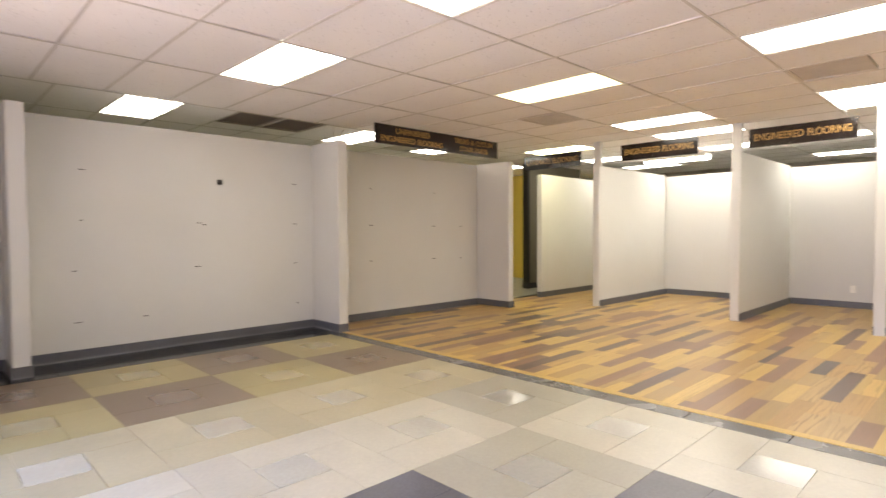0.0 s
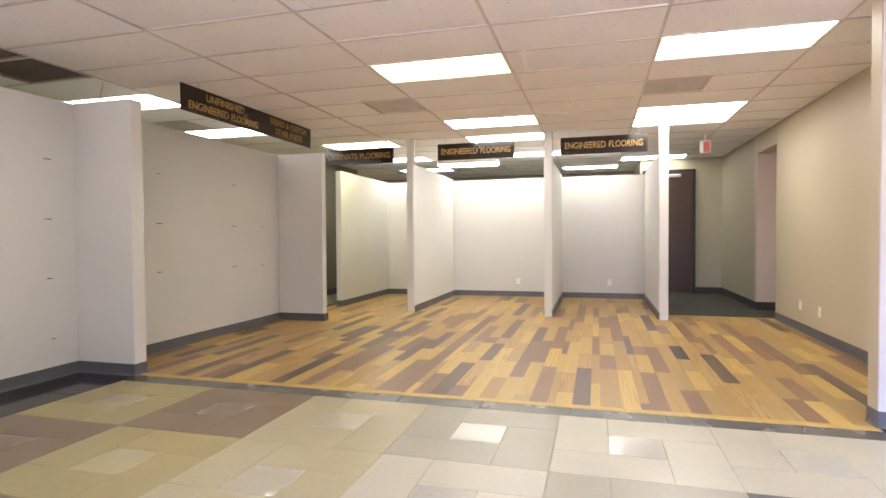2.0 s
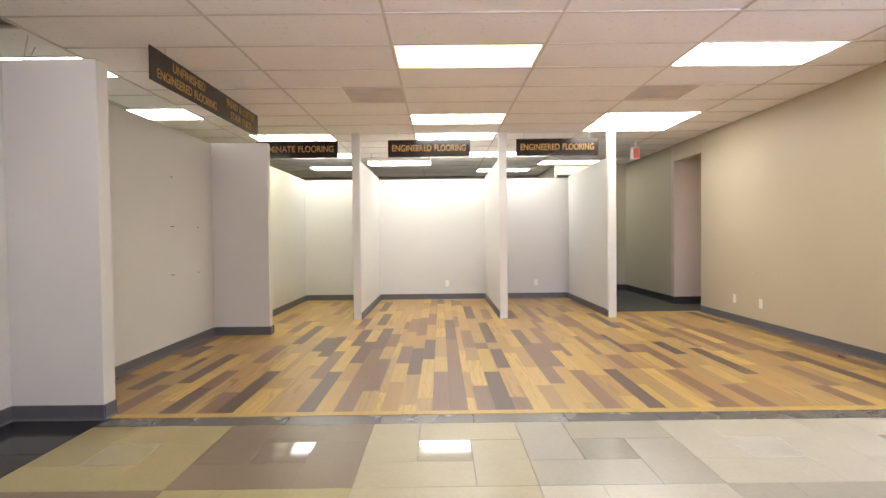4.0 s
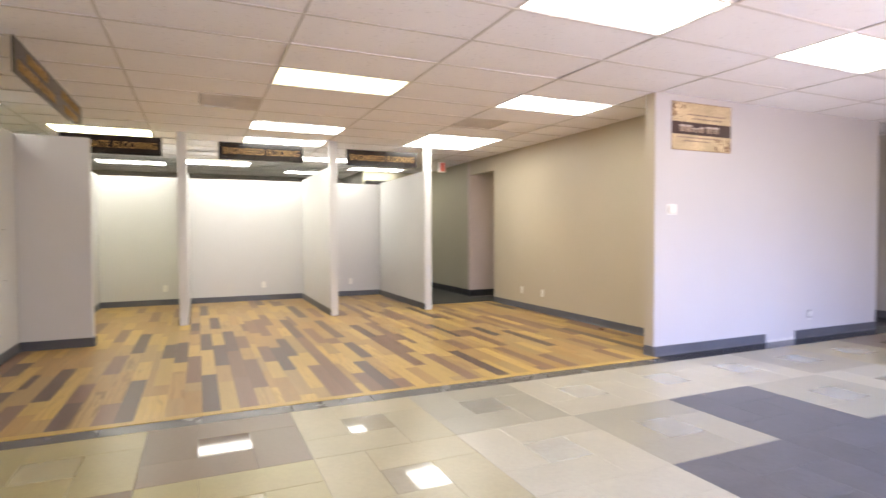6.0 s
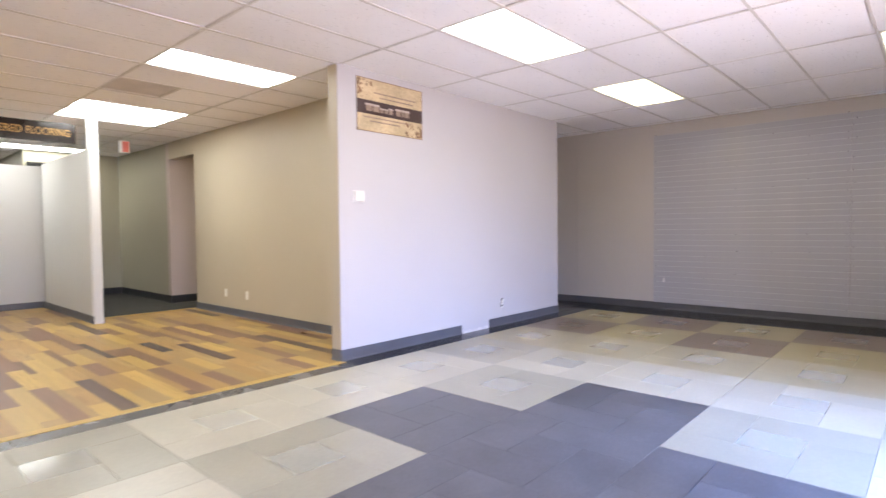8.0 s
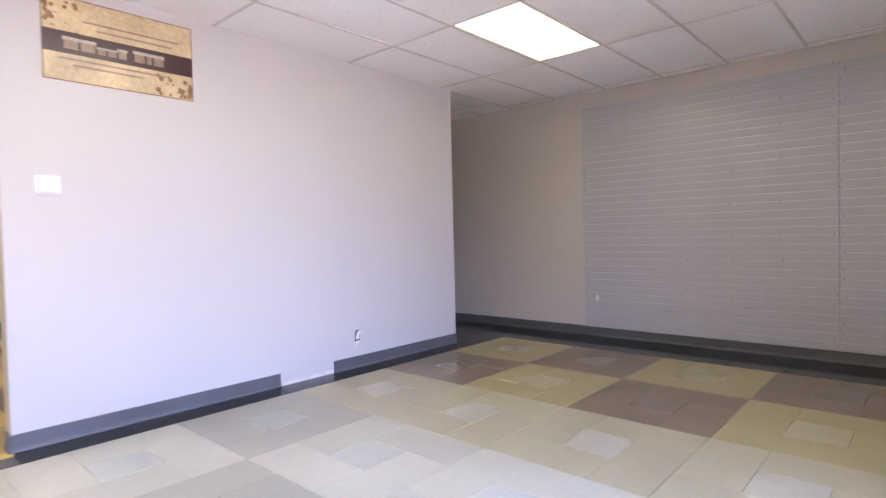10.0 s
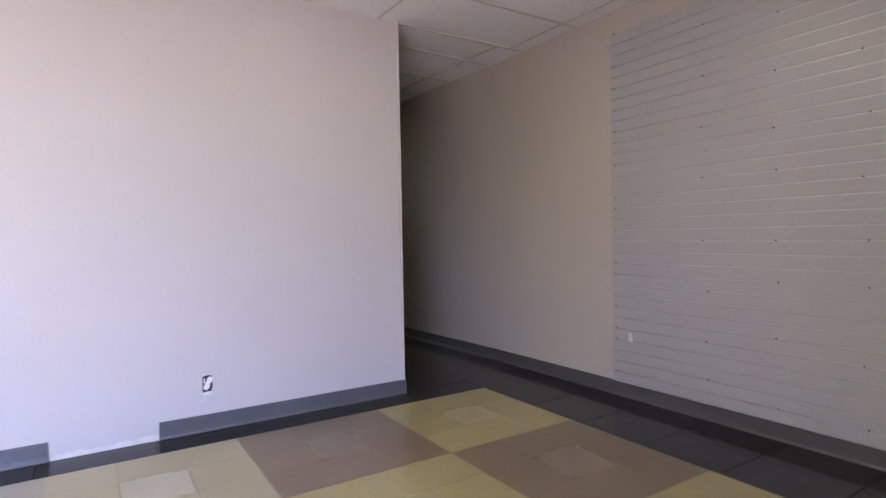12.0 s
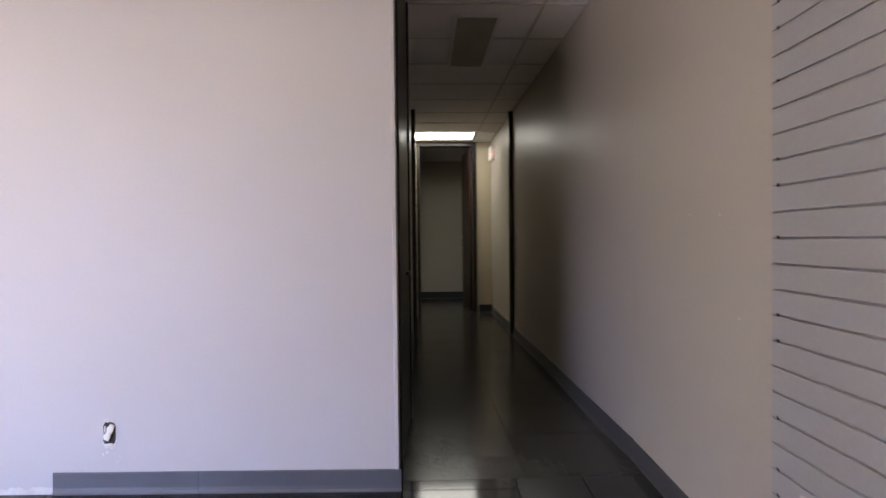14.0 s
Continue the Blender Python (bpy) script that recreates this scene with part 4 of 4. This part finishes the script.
# ---- end of the dark dividing wall in the room behind ----
col = thing("column", "black painted square post ending a dark wall", "column", (9.94, 7.63, 0))
part("shaft", box(-0.035, 0.035, -0.07, 0.07, 0.0, CEIL, 0.006), M_FRAME, col)
part("base", box(-0.04, 0.038, -0.085, 0.075, 0.0, 0.12, 0.006), M_BASEBLACK, col)
setting("baseboard_back_divider", box(9.98, 12.0, 7.565, 7.579, 0.0, 0.12, 0.003), M_BASEBLACK, "black rubber base of the dark dividing wall", "baseboard")

# ---- loose cable under the ceiling ----
cu = bpy.data.curves.new("cable", "CURVE")
cu.dimensions, cu.bevel_depth, cu.bevel_resolution = "3D", 0.004, 2
sp = cu.splines.new("BEZIER")
sp.bezier_points.add(2)
for bp_, co in zip(sp.bezier_points, ((4.62, 6.90, CEIL), (4.66, 6.96, 2.52), (4.86, 7.02, CEIL))):
    bp_.co, bp_.handle_left_type, bp_.handle_right_type = co, "AUTO", "AUTO"
cu.materials.append(M_VENT)
tagged(new("cable", cu), "thin pale cable hanging in a loop from the ceiling", "cable")

# ---- exit signs ----
ex = thing("exit_sign", "white exit sign with a red face under the ceiling", "exit sign", (9.5, 0.70, 2.515))
part("housing", box(-0.03, 0.03, -0.075, 0.075, -0.095, 0.095, 0.008), M_WHITE, ex)
part("face", box(-0.034, -0.029, -0.06, 0.035, -0.08, 0.08, 0.002), M_RED, ex, "red face")
part("stem", rod(bmesh.new(), (0, 0, (CEIL + 0.004 - 2.515 + 0.095) / 2), 0.012, CEIL + 0.004 - 2.515 - 0.095), M_WHITE, ex)
ex2 = thing("exit_sign", "white exit sign glowing red at the corridor's end", "exit sign", (10.1, -4.41, 2.47))
skewed(ex2)
part("housing", box(-0.15, 0.15, 0.0, 0.06, -0.10, 0.10, 0.008), M_WHITE, ex2)
part("lamp", box(-0.168, -0.148, 0.035, 0.075, -0.045, -0.03, 0.003), M_LED, ex2, "small red lamp")

# ---- stone tile floor ----
def slab(name, sx, sy, h, ch, material):
    """A tile or plank: top with eased edges, no underside; origin in its middle, top at z 0."""
    bm = bmesh.new()
    rings = []
    for d, z in ((0, -h), (0, -ch), (ch, 0)):
        rings.append([bm.verts.new((x * (sx / 2 - d), y * (sy / 2 - d), z)) for x, y in ((-1, -1), (1, -1), (1, 1), (-1, 1))])
    for a, b in zip(rings, rings[1:]):
        for i in range(4):
            bm.faces.new((a[i], a[(i + 1) % 4], b[(i + 1) % 4], b[i]))
    bm.faces.new(rings[-1])
    return finish(name, bm, material)


MOD = 0.897
PLAN = {}
for c in range(5):
    for j in range(11):
        r, q = abs(j - 5), abs(c - 2)
        if r >= 4:
            kind = "T" if (c + j) % 2 == 0 else "B"
        elif r == 3:
            kind = "C"
        elif r == 2:
            kind = "G" if q == 2 else "L"
        elif q == 2:
            kind = "L"
        elif q == 1:
            kind = "D" if r == 0 else "G"
        else:
            kind = "D"
        PLAN[c, j] = kind
SKIN = {"T": (M_T, M_TC), "B": (M_BR, M_BRC), "C": (M_C, M_CC), "L": (M_L, M_LC), "G": (M_G, M_GC), "D": (M_D, M_D)}
stone = setting("floor_stone", box(-0.46, 4.03, -3.75, 6.12, -0.0142, -0.0105), M_GROUT, "polished stone tile floor laid in pinwheels", "floor")
a, g = MOD / 3, 0.0020
shapes = {}
for kind, (m1, m2) in SKIN.items():
    shapes[kind] = (slab("stone_tile", a - g, a - g, 0.0105, 0.0008, m2), slab("stone_tile", 2 * a - g, a - g, 0.0105, 0.0008, m1), slab("stone_tile", a - g, 2 * a - g, 0.0105, 0.0008, m1))
rnd = random.Random(21)
for (c, j), kind in PLAN.items():
    x0, y0 = 4.03 - MOD * (c + 1), -3.75 + MOD * j
    sq, lx, ly = shapes[kind]
    for me, dx, dy in ((sq, 1.5, 1.5), (lx, 1.0, 0.5), (ly, 2.5, 1.0), (lx, 2.0, 2.5), (ly, 0.5, 2.0)):
        t = new("stone_tile", me)
        t.parent = stone
        t.matrix_local = pose(x0 + a * dx, y0 + a * dy, rnd.uniform(-0.0004, 0.0), rnd.uniform(-0.02, 0.02), rnd.uniform(-0.02, 0.02))
# plain tiles towards the shop windows
west = bmesh.new()
for i in range(2):
    for j in range(15):
        x1, y0 = -0.46 - 0.32 * i, -4.39 + 0.74 * j
        if y0 + 0.73 < 6.7:
            add_box(west, x1 - 0.317, x1, y0, y0 + 0.737, -0.012, -0.0005)
ob = part("stone_tile_rest", west, M_L, stone, "cream stone tiles towards the shop windows")
tagged(ob, kind="stuff")


def border(name, x0, x1, y0, y1, nx, ny, material, label):
    f = setting(name, box(x0, x1, y0, y1, -0.0141, -0.0115), M_GROUT, label, "floor")
    sx, sy = (x1 - x0) / nx, (y1 - y0) / ny
    me = slab("border_tile", sx - 0.004, sy - 0.004, 0.011, 0.0012, material)
    for i in range(nx):
        for j in range(ny):
            t = new("border_tile", me)
            t.parent = f
            t.matrix_local = pose(x0 + sx * (i + 0.5), y0 + sy * (j + 0.5), rnd.uniform(-0.0008, 0))
    return f


border("floor_border_south", -0.46, 4.39, -4.41, -3.75, 11, 2, M_K, "black slate tile border along the slatwall")
border("floor_border_display", 4.03, 4.262, -3.75, 0.64, 1, 8, M_K, "black slate tile border along the pale wall")
border("floor_border_planks", 4.03, 4.20, 0.64, 6.12, 1, 9, M_STRIP, "dark tile strip beside the plank floor")
border("floor_border_niche", -0.46, 4.17, 6.12, 6.74, 8, 1, M_K, "black slate tiles in the first niche")
border("floor_border_corner", 4.262, 4.40, -3.75, -3.19, 1, 1, M_K, "black slate tile at the wall corner")
border("floor_corridor_tiles", 4.40, 10.42, -4.41, -3.19, 10, 2, M_KC, "polished black tiles of the corridor").matrix_world = SKEW

# ---- plank floor ----
PLANK = 0.124
WOODS = [W_GOLD, W_HONEY, W_OAK, W_RED, W_BROWN, W_DARK, W_SLATE]
ODDS = [0.24, 0.40, 0.30, 0.03, 0.025, 0.005]
planks = bpy.data.objects["floor_wood"]
# samples that stand out: y of the row, start and end along x
DARK_SAMPLES = [(6.35, 4.90, 5.50), (6.30, 5.55, 6.05), (6.45, 6.10, 6.66), (6.03, 5.08, 6.20), (5.78, 4.28, 4.93), (5.39, 4.28, 5.46), (5.57, 6.71, 7.95), (4.83, 4.28, 5.41), (5.04, 6.04, 7.14), (4.78, 6.57, 7.62),
                (4.65, 5.74, 6.80), (4.52, 6.39, 7.70), (4.99, 7.93, 8.60), (4.64, 7.98, 9.05), (4.86, 9.37, 10.6), (4.13, 5.28, 6.39), (4.01, 5.87, 6.89), (3.73, 6.88, 8.40), (3.92, 10.28, 11.04), (3.47, 8.49, 9.90),
                (3.455, 4.28, 5.35), (3.32, 6.67, 8.10), (3.32, 5.49, 6.32), (2.90, 6.54, 7.50), (1.62, 7.56, 8.90), (2.40, 4.28, 5.39), (1.25, 5.16, 6.25), (0.45, 4.28, 6.05)]
BROWN_SAMPLES = [(5.65, 5.80, 6.64), (4.93, 5.18, 6.29), (4.575, 4.28, 5.23), (4.44, 4.79, 5.90), (4.26, 5.71, 6.51), (3.90, 4.28, 5.37), (3.77, 4.28, 5.83), (3.67, 9.99, 10.9), (4.10, 7.17, 8.6), (3.41, 6.33, 6.66),
                 (3.01, 5.47, 6.54), (2.80, 5.52, 6.60), (2.72, 6.20, 7.60), (2.90, 4.94, 5.50), (2.47, 8.06, 9.20), (2.02, 7.53, 8.80), (1.98, 9.02, 9.55), (2.62, 5.95, 6.62), (1.63, 4.28, 4.85), (2.25, 8.6, 9.6), (5.78, 4.94, 5.50), (0.62, 6.3, 7.4)]
RED_SAMPLES = [(6.62, 4.28, 5.40), (6.62, 6.2, 7.3), (5.52, 4.28, 4.79), (2.25, 5.99, 7.00), (1.88, 6.08, 6.51), (2.70, 4.28, 5.37), (2.15, 5.41, 5.98), (1.87, 4.28, 5.35), (0.95, 5.92, 7.25), (0.99, 4.28, 4.80),
               (0.82, 4.78, 5.43), (0.55, 5.60, 7.40), (0.08, 5.25, 6.50), (1.24, 7.24, 8.29), (1.75, 5.4, 6.5), (0.70, 7.4, 8.4), (1.12, 6.3, 7.2)]
GOLD_SAMPLES = [(2.50, 5.98, 6.60), (2.06, 4.28, 5.40), (0.20, 5.25, 6.55), (0.32, 4.28, 5.25), (1.38, 7.2, 8.3), (5.90, 5.2, 6.2), (0.90, 7.5, 8.5), (3.18, 4.28, 5.2), (3.57, 4.9, 5.8), (4.70, 4.28, 5.1), (5.15, 5.2, 6.3)]
SLATE_SAMPLES = [(1.98, 6.09, 7.10), (1.55, 5.97, 6.62), (1.44, 6.20, 6.65)]
# middles of rows read along the front edge; between them full rows and now and then a narrow one
ROW_MIDDLES = (0.08, 0.20, 0.45, 0.82, 0.95, 1.25, 1.62, 1.87, 2.06, 2.40, 2.70, 3.32, 3.455, 3.77, 3.90, 4.01, 4.13, 4.44, 4.575, 4.83, 5.39, 5.52, 5.78, 6.03, 6.35, 6.62)
rows_of_planks = []


def fill_rows(y0, y1):
    """Rows between two edges: full ones, and one of half width where it fits better."""
    gap = y1 - y0
    if gap < 0.03:
        return
    halves = max(1, round(gap / (PLANK / 2)))
    widths = [2] * (halves // 2) + [1] * (halves % 2)
    unit = gap / halves
    y = y0
    for w in widths:
        rows_of_planks.append((y + unit * w / 2, unit * w))
        y += unit * w


_edge = -0.10
for _i, _m in enumerate(ROW_MIDDLES):
    _low = max(_m - PLANK / 2, _edge)
    if _low - _edge < 0.03:
        _low = _edge
    fill_rows(_edge, _low)
    _next = ROW_MIDDLES[_i + 1] if _i + 1 < len(ROW_MIDDLES) else 9.0
    _high = min(_m + PLANK / 2, (_m + _next) / 2, 6.695)
    rows_of_planks.append(((_low + _high) / 2, _high - _low))
    _edge = _high
fixed = {}
for kind, rows in ((6, SLATE_SAMPLES), (5, DARK_SAMPLES), (4, BROWN_SAMPLES), (3, RED_SAMPLES), (0, GOLD_SAMPLES)):
    for y, x, x1 in rows:
        r = min(range(len(rows_of_planks)), key=lambda i: abs(rows_of_planks[i][0] - y))
        fixed.setdefault(r, []).append((x, x1, kind))
LENGTHS = (0.61, 0.76, 0.92, 1.07)
shared = {}
rest = {i: [] for i in range(len(WOODS))}
rnd = random.Random(33)
last = None


def lay(a0, a1, y, w, i):
    if a0 < 8.2:
        key = (i, round(a1 - a0, 3), round(w, 4))
        if key not in shared:
            shared[key] = finish("plank", box(-(a1 - a0) / 2 + 0.0004, (a1 - a0) / 2 - 0.0004, -w / 2 + 0.0004, w / 2 - 0.0004, -0.0062, 0.0), WOODS[i])
        ob = new("plank", shared[key])
        ob.parent = planks
        ob.matrix_local = pose((a0 + a1) / 2, y, 0)
    else:
        rest[i].append((a0, a1, y, w))


for row, (y, w) in enumerate(rows_of_planks):
    end = 8.92 if y < 1.34 else 11.04
    stops, x = [], 4.277
    for a0, a1, i in sorted(fixed.get(row, [])):
        a0 = max(a0, x)
        if a0 - x < 0.12:
            a0 = x
        if a1 - a0 > 0.2:
            stops.append((a0, min(a1, end), i))
            x = stops[-1][1]
    x = 4.277
    for a0, a1, i in stops + [(end, end, None)]:
        first = x == 4.277
        while a0 - x > 0.005:
            s = rnd.choice(LENGTHS) - (rnd.choice((0.0, 0.15, 0.31, 0.46)) if first else 0.0)
            first = False
            if a0 - x - s < 0.25:
                s = a0 - x
            k = rnd.choices(range(6), ODDS)[0]
            while k == last:
                k = rnd.choices(range(6), ODDS)[0]
            last = k
            lay(x, x + s, y, w, k)
            x += s
        if i is not None:
            lay(a0, a1, y, w, i)
            x = a1
for i, rows in rest.items():
    bm = bmesh.new()
    for a0, a1, yy, w in rows:
        add_box(bm, a0, a1 - 0.0016, yy - w / 2, yy + w / 2 - 0.0016, -0.006, 0.0)
    ob = part("plank_rest", bm, WOODS[i], planks)
    tagged(ob, kind="stuff")
